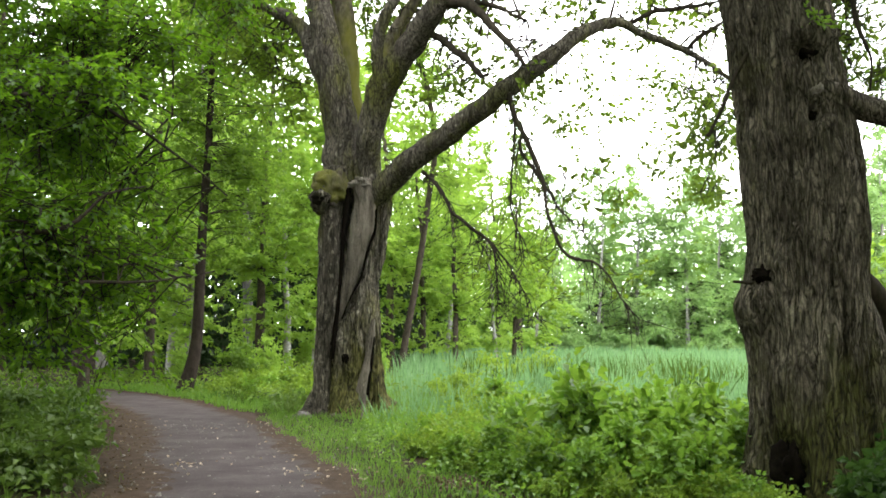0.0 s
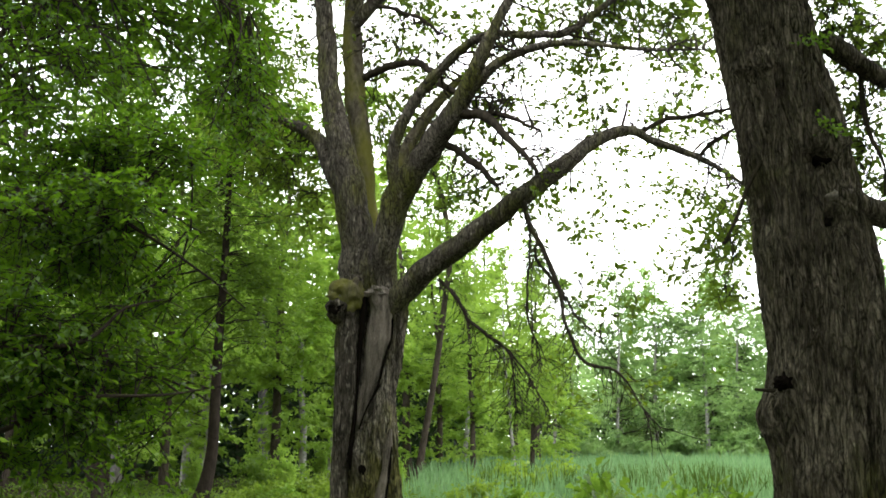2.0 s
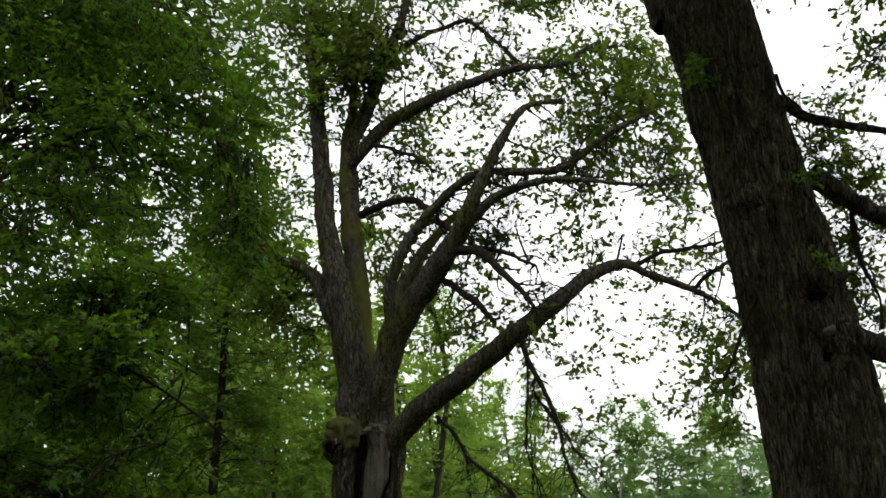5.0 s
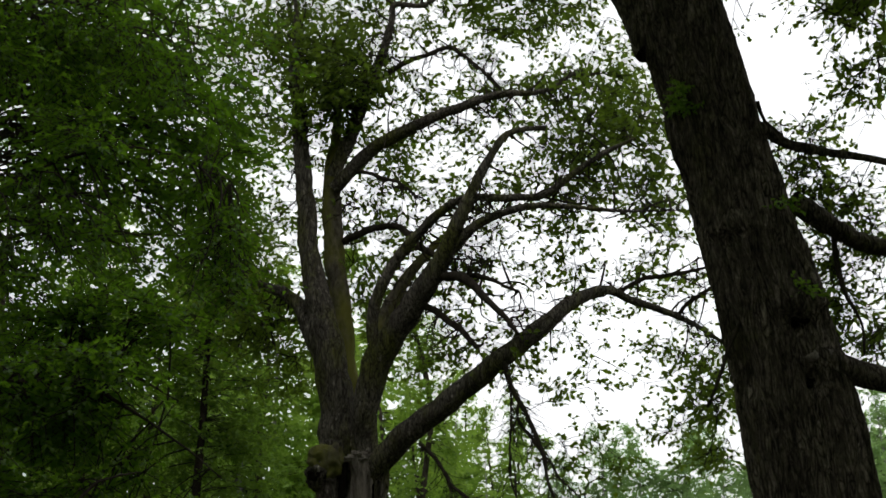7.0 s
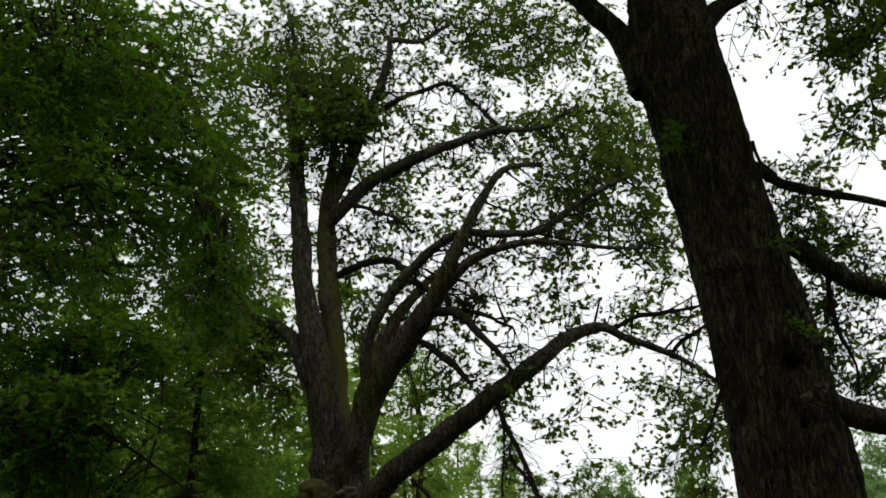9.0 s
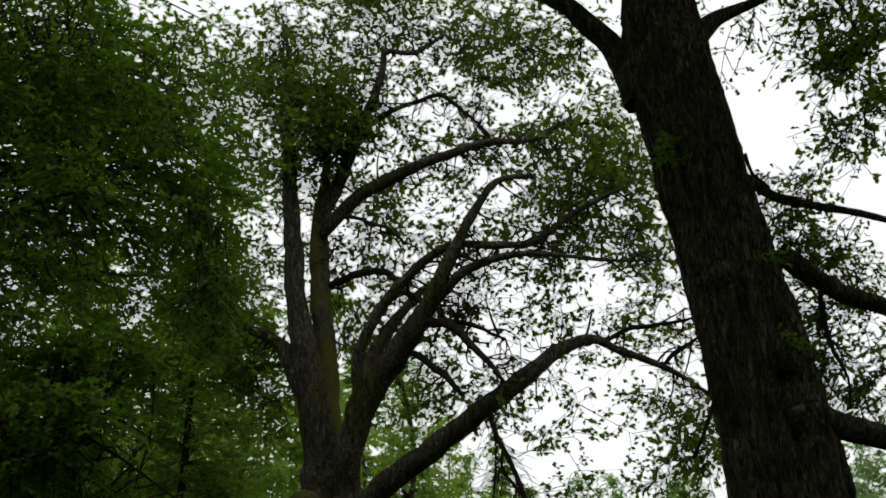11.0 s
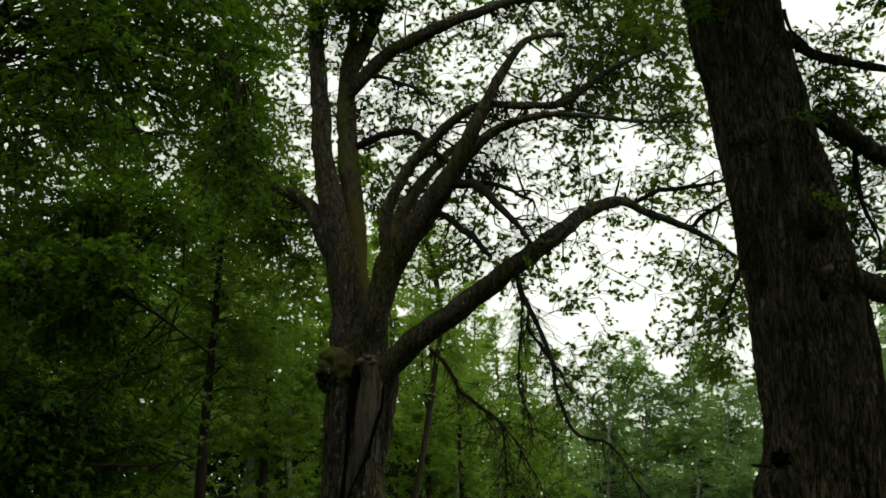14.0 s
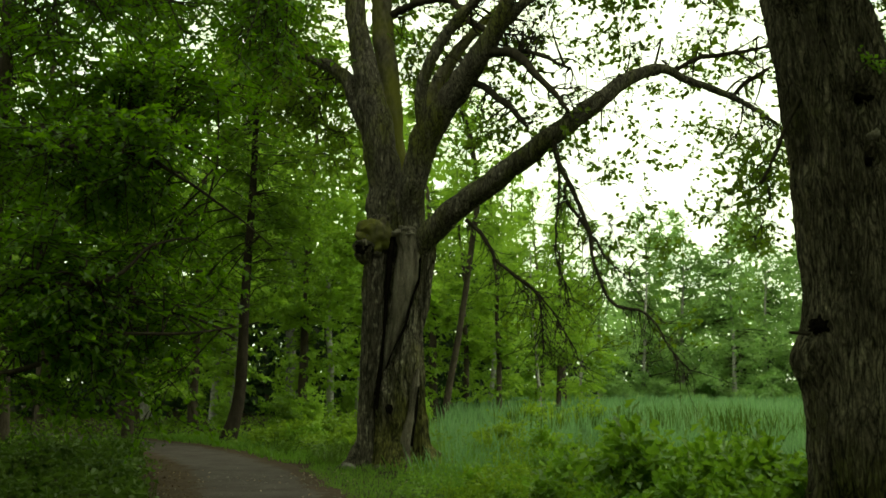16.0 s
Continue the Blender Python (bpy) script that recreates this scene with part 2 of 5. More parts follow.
def plated_bark(name, crack, low, high, moss, moss_at=0.58, grain=12.0, stretch=0.13, edge=0.16, depth=0.05, lichen_at=0.66, base=0.0):
    """Old bark: long plates, the cracks between them dark with dirt and painted-in shade, moss and lichen in patches.
    """
    m, n, l, bsdf = material(name, 0.93)
    v = stretched(n, l, (1, 1, stretch))
    warp = n.new("ShaderNodeTexNoise")
    warp.inputs["Scale"].default_value, warp.inputs["Detail"].default_value = grain * 0.35, 3
    l.new(v, warp.inputs["Vector"])
    add = n.new("ShaderNodeVectorMath")
    add.operation = "MULTIPLY_ADD"
    add.inputs[1].default_value = (0.30, 0.30, 0.30)
    l.new(warp.outputs["Color"], add.inputs[0])
    l.new(v, add.inputs[2])
    plates = n.new("ShaderNodeTexVoronoi")
    plates.feature = "DISTANCE_TO_EDGE"
    plates.inputs["Scale"].default_value = grain
    l.new(add.outputs[0], plates.inputs["Vector"])
    rise = ramp(n, l, plates.outputs["Distance"], [(0.02, (0, 0, 0)), (edge, (0.8, 0.8, 0.8)), (edge * 2.2, (1, 1, 1))])
    furrow = noise_node(n, l, v, grain * 0.9, 5, 0.65)
    rise = blend(n, l, 0.3, rise, ramp(n, l, furrow, [(0.42, (0, 0, 0)), (0.54, (1, 1, 1))]))
    fine = noise_node(n, l, stretched(n, l, (1, 1, 0.55)), grain * 3, 4, 0.7)
    mid = noise_node(n, l, stretched(n, l, (1, 1, 0.25)), grain * 0.6, 4)
    col = blend(n, l, ramp(n, l, fine, [(0.25, (0, 0, 0)), (0.75, (1, 1, 1))]), low, high)
    col = blend(n, l, 0.6, col, ramp(n, l, mid, [(0.3, (0.4, 0.38, 0.35)), (0.7, (1.15, 1.12, 1.08))]), "MULTIPLY")
    tone = noise_node(n, l, stretched(n, l, (1, 1, 0.5)), 2.3, 4, 0.6)
    col = blend(n, l, 0.8, col, ramp(n, l, tone, [(0.32, (0.5, 0.48, 0.46)), (0.5, (1.0, 0.99, 0.97)), (0.68, (1.5, 1.5, 1.46))]), "MULTIPLY")
    lichen = noise_node(n, l, stretched(n, l, (1, 1, 0.6)), 9.0, 4)
    col = blend(n, l, ramp(n, l, lichen, [(lichen_at, (0, 0, 0)), (lichen_at + 0.07, (0.6, 0.6, 0.6))]), col, tuple(min(1, c * 2.0) for c in high))
    broad = noise_node(n, l, stretched(n, l, (1, 1, 0.45)), 1.1, 6, 0.65)
    if base:
        split = n.new("ShaderNodeSeparateXYZ")
        l.new(stretched(n, l, (1, 1, 1)), split.inputs[0])
        foot = n.new("ShaderNodeMapRange")
        foot.inputs["From Min"].default_value, foot.inputs["From Max"].default_value, foot.inputs["To Min"].default_value, foot.inputs["To Max"].default_value = 0.1, 2.6, base, 0.0
        l.new(split.outputs["Z"], foot.inputs["Value"])
        more = n.new("ShaderNodeMath")
        l.new(broad, more.inputs[0])
        l.new(foot.outputs[0], more.inputs[1])
        broad = more.outputs[0]
    col = blend(n, l, ramp(n, l, broad, [(moss_at, (0, 0, 0)), (moss_at + 0.14, (0.8, 0.8, 0.8))]), col, moss)
    l.new(blend(n, l, rise, crack, col), bsdf.inputs["Base Color"])
    relief(n, l, bsdf, blend(n, l, 0.25, rise, fine), 1.0, depth)
    return m


def leaf(name, low, high, glow, share=0.45, gloss=0.008):
    """Leaf blades: diffuse green with light let through, each blade a little different."""
    m = bpy.data.materials.new(name)
    m.use_nodes = True
    n, l = m.node_tree.nodes, m.node_tree.links
    n.remove(n["Principled BSDF"])
    g = n.new("ShaderNodeNewGeometry")
    patch = noise_node(n, l, stretched(n, l, (1, 1, 1)), 0.5, 2)
    mix = n.new("ShaderNodeMath")
    mix.operation = "MULTIPLY_ADD"
    mix.inputs[1].default_value, mix.inputs[2].default_value = 0.55, 0.0
    l.new(g.outputs["Random Per Island"], mix.inputs[0])
    kin = n.new("ShaderNodeObjectInfo")
    own = n.new("ShaderNodeMath")
    own.operation = "MULTIPLY_ADD"
    own.inputs[1].default_value = 0.3
    l.new(kin.outputs["Random"], own.inputs[0])
    l.new(patch, own.inputs[2])
    less = n.new("ShaderNodeMath")
    less.operation = "SUBTRACT"
    less.inputs[1].default_value = 0.15
    l.new(own.outputs[0], less.inputs[0])
    l.new(less.outputs[0], mix.inputs[2])
    col = ramp(n, l, mix.outputs[0], [(0.3, low), (1.0, high)])
    d, t, s = n.new("ShaderNodeBsdfDiffuse"), n.new("ShaderNodeBsdfTranslucent"), n.new("ShaderNodeBsdfGlossy")
    s.inputs["Roughness"].default_value = 0.5
    l.new(col, d.inputs["Color"])
    l.new(blend(n, l, 0.6, col, glow), t.inputs["Color"])
    a, b = n.new("ShaderNodeMixShader"), n.new("ShaderNodeMixShader")
    a.inputs[0].default_value = share
    l.new(d.outputs[0], a.inputs[1])
    l.new(t.outputs[0], a.inputs[2])
    f = n.new("ShaderNodeFresnel")
    f.inputs["IOR"].default_value = 1.42
    k = n.new("ShaderNodeMath")
    k.operation = "MULTIPLY"
    k.inputs[1].default_value = gloss * 4
    l.new(f.outputs[0], k.inputs[0])
    l.new(k.outputs[0], b.inputs[0])
    l.new(a.outputs[0], b.inputs[1])
    l.new(s.outputs[0], b.inputs[2])
    l.new(b.outputs[0], n["Material Output"].inputs["Surface"])
    return m


OAK_BARK = plated_bark("oak_bark", (0.013, 0.012, 0.009), (0.11, 0.099, 0.078), (0.46, 0.42, 0.34), (0.16, 0.155, 0.026), 0.48, 15, 0.17, 0.28, 0.07, 0.60, 0.15)
COLUMN_BARK = plated_bark("worn_oak_bark", (0.012, 0.011, 0.009), (0.052, 0.046, 0.037), (0.19, 0.172, 0.138), (0.085, 0.085, 0.018), 0.53, 17, 0.14, 0.26, 0.03, 0.57)
LIMB_BARK = plated_bark("mossy_limb_bark", (0.018, 0.016, 0.013), (0.068, 0.061, 0.050), (0.20, 0.183, 0.15), (0.115, 0.122, 0.02), 0.49, 17, 0.22, 0.17, 0.03, 0.60)
MOSS_BARK = bark("moss_covered_bark", (0.022, 0.019, 0.012), (0.14, 0.125, 0.088), (0.125, 0.128, 0.02), 0.40, 12, 0.5, 0.05)
GREY_BARK = plated_bark("grey_oak_bark", (0.015, 0.013, 0.010), (0.068, 0.060, 0.046), (0.28, 0.25, 0.192), (0.085, 0.09, 0.018), 0.56, 19, 0.20, 0.24, 0.06, 0.66, 0.25)
SMOOTH_BARK = bark("young_bark", (0.018, 0.014, 0.010), (0.085, 0.07, 0.054), (0.04, 0.05, 0.014), 0.6, 9, 0.4, 0.008)
PALE_BARK = bark("pale_bark", (0.12, 0.115, 0.10), (0.42, 0.41, 0.38), (0.10, 0.11, 0.06), 0.66, 7, 1.6, 0.006)
TWIG = bark("twig_bark", (0.012, 0.010, 0.007), (0.05, 0.042, 0.03), (0.035, 0.038, 0.01), 0.6, 12, 0.4, 0.004)
DEADWOOD = bark("weathered_deadwood", (0.022, 0.018, 0.014), (0.21, 0.185, 0.148), (0.06, 0.055, 0.03), 0.58, 9, 0.1, 0.04)
DARK_STEM = bark("dark_young_bark", (0.010, 0.008, 0.006), (0.04, 0.032, 0.024), (0.03, 0.034, 0.01), 0.6, 9, 0.4, 0.008)
# Near black: the shade inside seams and knot holes is put into this colour.
HOLLOW_BLACK, rn, rl, rb = material("hollow_black", 0.95)
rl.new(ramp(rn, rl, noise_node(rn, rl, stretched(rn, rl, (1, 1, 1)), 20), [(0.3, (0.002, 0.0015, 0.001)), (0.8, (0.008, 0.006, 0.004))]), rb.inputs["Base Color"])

OAK_LEAF = leaf("oak_leaf", (0.034, 0.062, 0.009), (0.10, 0.15, 0.02), (0.27, 0.42, 0.03), 0.42)
BEECH_LEAF = leaf("beech_leaf", (0.020, 0.050, 0.005), (0.054, 0.108, 0.009), (0.18, 0.36, 0.015), 0.54)
WOOD_LEAF = leaf("woodland_leaf", (0.066, 0.138, 0.022), (0.185, 0.295, 0.046), (0.42, 0.64, 0.075), 0.55, 0.009)
SHRUB_LEAF = leaf("shrub_leaf", (0.036, 0.08, 0.012), (0.10, 0.165, 0.024), (0.22, 0.37, 0.03), 0.45)
# Paler, bluer leaf: the haze over the far trees is put into its colour.
PALE_LEAF = leaf("hazed_leaf", (0.088, 0.168, 0.056), (0.220, 0.340, 0.116), (0.42, 0.64, 0.19), 0.5, 0.018)
# Very dark leaf: the shade inside the woods is put into its colour.
DEEP_SHADE_LEAF = leaf("deep_shade_leaf", (0.014, 0.026, 0.012), (0.03, 0.05, 0.02), (0.04, 0.07, 0.02), 0.15)
BUSH_LEAF = leaf("bush_leaf", (0.008, 0.034, 0.006), (0.150, 0.27, 0.034), (0.34, 0.57, 0.05), 0.33, 0.012)
GRASS_BLADE = leaf("grass_blade", (0.042, 0.095, 0.016), (0.105, 0.19, 0.034), (0.20, 0.38, 0.04), 0.4)
REED_BLADE = leaf("reed_blade", (0.015, 0.048, 0.019), (0.15, 0.255, 0.112), (0.22, 0.42, 0.15), 0.4, 0.014)
# Darker grass_blade for the bank: shade put into the colour; sedge shares it.
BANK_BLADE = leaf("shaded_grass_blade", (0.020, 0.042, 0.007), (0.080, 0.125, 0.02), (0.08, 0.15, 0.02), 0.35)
SCAR = bark("pale_broken_wood", (0.07, 0.06, 0.046), (0.26, 0.235, 0.2), (0.2, 0.18, 0.14), 0.7, 22, 0.5, 0.01)
# Very dark leaf: the shade beside the oak's foot is put into it.
SHADED_LEAF = leaf("shaded_shrub_leaf", (0.010, 0.026, 0.006), (0.03, 0.06, 0.013), (0.06, 0.12, 0.015), 0.25)
YELLOW_LEAF = leaf("yellow_green_leaf", (0.026, 0.060, 0.008), (0.160, 0.245, 0.030), (0.36, 0.54, 0.05), 0.36, 0.008)
GREY_STEM = bark("smooth_grey_bark", (0.06, 0.055, 0.05), (0.24, 0.23, 0.21), (0.07, 0.075, 0.04), 0.64, 6, 0.6, 0.005)

# ---- ground and path ----
PATH_LINE = [(2.0, -60), (0.2, -20), (-0.5, -4), (-0.9, 4), (-1.9, 11.4), (-2.8, 15.2), (-4.3, 20.7), (-5.8, 24.8), (-7.5, 28.4), (-9.5, 31.6), (-12.4, 34.9), (-17, 37.5), (-26, 39.5), (-40, 40), (-70, 42)]
PATH = spline([(x, y, 0, 1.2) for x, y in PATH_LINE], 0.5)[:, :2]


def path_gap(x, y):
    """Metres from the middle of the path."""
    x, y = np.atleast_1d(x).astype(float), np.atleast_1d(y).astype(float)
    out = np.empty(len(x))
    for i in range(0, len(x), 20000):
        out[i:i + 20000] = np.sqrt((x[i:i + 20000, None] - PATH[None, ::2, 0]) ** 2 + (y[i:i + 20000, None] - PATH[None, ::2, 1]) ** 2).min(1)
    return out


def height(x, y):
    x, y = np.atleast_1d(x).astype(float), np.atleast_1d(y).astype(float)
    p = np.stack([x * 0.35, y * 0.35, 0 * x], 1)
    away = np.clip((path_gap(x, y) - 1.2) / 2.0, 0, 1)
    h = 0.10 * fbm(p, 3, 5) * away
    bank = np.clip((-x - 3.2 - 0.08 * (y - 12)) / 3, 0, 1) * np.clip((26 - y) / 6, 0, 1) * np.clip((y + 30) / 10, 0, 1)
    h += 0.28 * bank * away
    meadow = np.clip((y - 27) / 12, 0, 1) * np.clip((x + 1) / 6, 0, 1)
    return h - 0.25 * meadow


def ground_z(x, y):
    return float(height([x], [y])[0])


gx = np.concatenate([-np.geomspace(1800, 26, 26), np.arange(-25, 25.1, 0.4), np.geomspace(26, 1800, 26)])
gy = np.concatenate([-np.geomspace(1800, 8, 26), np.arange(-7, 50.1, 0.4), np.geomspace(51, 2200, 40)])
X, Y = np.meshgrid(gx, gy, indexing="ij")
b = Build()
i, j = np.meshgrid(np.arange(len(gx) - 1), np.arange(len(gy) - 1), indexing="ij")
w = len(gy)
b.add(np.stack([X.ravel(), Y.ravel(), height(X.ravel(), Y.ravel())], 1), np.stack([i * w + j, (i + 1) * w + j, (i + 1) * w + j + 1, i * w + j + 1], -1))
SOIL, n, l, bsdf = material("woodland_soil", 0.95)
near = noise_node(n, l, stretched(n, l, (1, 1, 1)), 0.9, 5)
fine = noise_node(n, l, stretched(n, l, (1, 1, 1)), 22, 4)
col = blend(n, l, ramp(n, l, near, [(0.42, (0, 0, 0)), (0.58, (1, 1, 1))]), (0.032, 0.021, 0.014), (0.022, 0.025, 0.008))
l.new(blend(n, l, 0.6, col, ramp(n, l, fine, [(0.3, (0.15, 0.14, 0.12)), (0.5, (0.7, 0.68, 0.62)), (0.7, (1.5, 1.4, 1.25))]), "MULTIPLY"), bsdf.inputs["Base Color"])
relief(n, l, bsdf, fine, 0.8, 0.03)
tagged(b.link("ground", SOIL), "brown woodland soil with patches of moss and low green", "ground", kind="structure")

b = Build()
k = spline([(x, y, 0, 1.2) for x, y in PATH_LINE], 0.15)
t = unit(np.gradient(k[:, :2], axis=0))
nrm = np.stack([t[:, 1], -t[:, 0]], 1)
across = np.concatenate([[-1], np.linspace(-0.93, 0.93, 11), [1]])
m = len(across)
half = np.stack([w + 0.22 * fbm(np.column_stack([k[:, :2], 0 * k[:, 0] + c]) * 1.3, 4, 3) for w, c in ((1.75, 0), (1.38, 40))], 1)
rows = k[:, None, :2] + nrm[:, None] * (across[None, :, None] * np.where(across[None, :, None] < 0, half[:, None, :1], half[:, None, 1:]))
flat = rows.reshape(-1, 2)
z = height(flat[:, 0], flat[:, 1]) + 0.012 + np.tile(0.02 * (1 - across**2), len(k)) - np.tile(np.where(abs(across) > 0.99, 0.05, 0), len(k))
z += 0.012 * vnoise(np.column_stack([flat * 1.6, 0 * z]), 5)
i, j = np.meshgrid(np.arange(len(k) - 1), np.arange(m - 1), indexing="ij")
b.add(np.column_stack([flat, z]), np.stack([i * m + j, i * m + j + 1, (i + 1) * m + j + 1, (i + 1) * m + j], -1))
GRIT, n, l, bsdf = material("trodden_grit", 0.9)
big = noise_node(n, l, stretched(n, l, (1, 1, 1)), 1.3, 6, 0.7)
fine = noise_node(n, l, stretched(n, l, (1, 1, 1)), 30, 5, 0.75)
col = ramp(n, l, big, [(0.3, (0.036, 0.029, 0.028)), (0.5, (0.056, 0.047, 0.047)), (0.68, (0.080, 0.069, 0.069))])
grit = n.new("ShaderNodeTexVoronoi")
grit.inputs["Scale"].default_value = 26
l.new(stretched(n, l, (1, 1, 1)), grit.inputs["Vector"])
col = blend(n, l, ramp(n, l, grit.outputs["Distance"], [(0.10, (0.5, 0.5, 0.5)), (0.22, (0, 0, 0))]), col, (0.13, 0.115, 0.105))
# brown earth trodden in along both sides, thinning out towards the middle
side = n.new("ShaderNodeAttribute")
side.attribute_name = "side"
ragged = n.new("ShaderNodeMath")
ragged.operation = "MULTIPLY_ADD"
ragged.inputs[1].default_value = 0.9
l.new(noise_node(n, l, stretched(n, l, (1, 1, 1)), 2.2, 5, 0.7), ragged.inputs[0])
l.new(side.outputs["Fac"], ragged.inputs[2])
earth = ramp(n, l, noise_node(n, l, stretched(n, l, (1, 1, 1)), 6, 5, 0.7), [(0.35, (0.024, 0.016, 0.010)), (0.65, (0.062, 0.043, 0.030))])
col = blend(n, l, ramp(n, l, ragged.outputs[0], [(0.98, (0, 0, 0)), (1.22, (1, 1, 1))]), col, earth)
l.new(blend(n, l, 0.7, col, ramp(n, l, fine, [(0.3, (0.5, 0.48, 0.45)), (0.75, (1.15, 1.12, 1.1))]), "MULTIPLY"), bsdf.inputs["Base Color"])
relief(n, l, bsdf, fine, 0.3, 0.008)
path = b.link("path", GRIT)
path.data.attributes.new("side", "FLOAT", "POINT").data.foreach_set("value", np.tile(np.abs(across), len(k)).astype(np.float32))
tagged(path, "trodden grey-brown gravel footpath curving through the wood", "path", kind="structure")

# ---- the old pollard oak beside the path ----
OAK_AT = np.array([-1.88, 23.3, 0.0])
OAK_LIMBS = []
# limbs: name and rows of x, y, z, radius
OAK_LIMBS.append(("left_stem", [(-2.10, 23.20, 4.40, 0.330), (-2.14, 23.25, 5.10, 0.345), (-2.17, 23.30, 5.65, 0.350), (-2.19, 23.30, 6.24, 0.352), (-2.26, 23.30, 6.84, 0.340), (-2.37, 23.35, 7.45, 0.315), (-2.49, 23.40, 8.06, 0.285), (-2.60, 23.43, 8.68, 0.255), (-2.75, 23.45, 9.41, 0.222), (-2.88, 23.50, 10.90, 0.193), (-2.98, 23.50, 12.41, 0.164), (-3.13, 23.60, 13.60, 0.129), (-3.10, 23.70, 14.98, 0.071), (-3.28, 23.80, 16.26, 0.042)]))
OAK_LIMBS.append(("back_stem", [(-1.92, 23.60, 4.83, 0.265), (-1.96, 23.80, 6.63, 0.249), (-2.08, 23.80, 8.11, 0.237), (-2.25, 23.80, 9.66, 0.226), (-2.31, 23.80, 10.94, 0.202), (-2.21, 23.80, 11.97, 0.119), (-2.18, 23.90, 13.01, 0.083), (-2.34, 24.00, 14.38, 0.054)]))
OAK_LIMBS.append(("upper_limb", [(-2.29, 23.70, 11.03, 0.154), (-1.88, 23.50, 11.84, 0.158), (-1.48, 23.20, 12.81, 0.139), (-1.12, 23.00, 13.62, 0.109), (-0.83, 22.80, 14.45, 0.085), (-0.78, 22.70, 14.80, 0.068), (-0.12, 22.50, 14.67, 0.056), (0.58, 22.20, 14.95, 0.039)]))
OAK_LIMBS.append(("arch_limb", [(-2.22, 23.60, 10.72, 0.153), (-1.48, 23.20, 11.36, 0.150), (-0.71, 22.80, 11.68, 0.136), (0.28, 22.20, 11.88, 0.111), (1.34, 21.60, 11.96, 0.081), (2.37, 21.20, 11.86, 0.053), (3.01, 21.00, 12.21, 0.031)]))
OAK_LIMBS.append(("top_branch", [(-1.29, 23.10, 13.07, 0.069), (-0.83, 22.80, 13.22, 0.063), (-0.32, 22.60, 13.41, 0.056), (0.39, 22.40, 13.50, 0.050), (0.92, 22.30, 13.06, 0.044), (1.51, 22.20, 12.40, 0.033)]))
OAK_LIMBS.append(("thin_arch", [(-1.67, 23.30, 11.04, 0.046), (-1.21, 23.00, 10.78, 0.046), (-0.71, 22.70, 10.45, 0.040), (-0.29, 22.50, 10.02, 0.028)]))
OAK_LIMBS.append(("elbow_limb", [(-2.42, 23.30, 6.60, 0.120), (-2.60, 23.30, 7.14, 0.165), (-2.77, 23.40, 7.58, 0.165), (-2.90, 23.55, 7.98, 0.160), (-3.08, 23.70, 8.24, 0.150), (-3.40, 23.95, 8.48, 0.128), (-3.93, 24.40, 8.80, 0.103), (-4.59, 24.80, 9.35, 0.074), (-5.40, 25.20, 9.90, 0.044)]))
OAK_LIMBS.append(("mossy_limb", [(-1.26, 22.75, 6.45, 0.140), (-1.21, 22.90, 6.90, 0.130), (-1.16, 23.00, 7.36, 0.130), (-1.00, 23.10, 7.86, 0.140), (-0.73, 23.15, 8.34, 0.135), (-0.40, 23.10, 8.75, 0.110), (0.05, 23.00, 9.20, 0.080), (0.60, 22.90, 9.50, 0.045)]))
OAK_LIMBS.append(("main_fork", [(-1.56, 23.05, 4.40, 0.240), (-1.52, 23.00, 5.01, 0.245), (-1.46, 22.85, 5.57, 0.265), (-1.36, 22.70, 6.12, 0.295), (-1.18, 22.55, 6.67, 0.305), (-0.80, 22.25, 7.18, 0.272), (-0.47, 21.95, 7.62, 0.250), (-0.05, 21.55, 8.12, 0.205), (0.35, 21.10, 8.79, 0.158), (0.65, 20.90, 9.36, 0.125), (1.02, 20.70, 10.05, 0.098), (1.48, 20.60, 10.67, 0.067), (2.26, 20.50, 10.74, 0.041)]))
OAK_LIMBS.append(("sweeping_limb", [(-1.26, 22.45, 6.40, 0.150), (-1.29, 22.35, 6.86, 0.135), (-1.33, 22.28, 7.20, 0.125), (-1.25, 22.20, 7.72, 0.120), (-0.93, 22.00, 8.32, 0.115), (-0.46, 21.70, 8.86, 0.108), (0.06, 21.40, 9.29, 0.096), (0.68, 21.00, 9.47, 0.084), (1.54, 20.60, 9.31, 0.077), (2.12, 20.40, 9.30, 0.071), (2.66, 20.20, 9.63, 0.065), (3.14, 20.00, 9.89, 0.050), (3.83, 19.80, 10.15, 0.030)]))
OAK_LIMBS.append(("long_limb", [(0.38, 21.20, 8.53, 0.106), (0.82, 20.90, 8.87, 0.094), (1.37, 20.60, 9.03, 0.082), (2.00, 20.30, 9.03, 0.061), (2.65, 20.00, 8.87, 0.045), (3.46, 19.80, 8.70, 0.035), (4.47, 19.60, 8.61, 0.010)]))
OAK_LIMBS.append(("cross_limb", [(-1.98, 23.60, 9.46, 0.082), (-1.40, 23.20, 9.61, 0.081), (-0.74, 22.80, 9.51, 0.074), (-0.30, 22.50, 8.96, 0.073), (0.28, 22.20, 8.49, 0.055)]))
OAK_LIMBS.append(("droop_limb", [(-0.02, 21.60, 8.02, 0.097), (0.58, 21.00, 7.83, 0.094), (0.93, 20.60, 7.32, 0.077), (1.22, 20.30, 6.89, 0.056), (1.46, 20.10, 6.49, 0.035)]))
OAK_LIMBS.append(("hook_branch", [(0.32, 21.30, 8.00, 0.053), (0.90, 20.80, 7.80, 0.047), (1.26, 20.50, 7.53, 0.036), (1.50, 20.30, 7.34, 0.025)]))
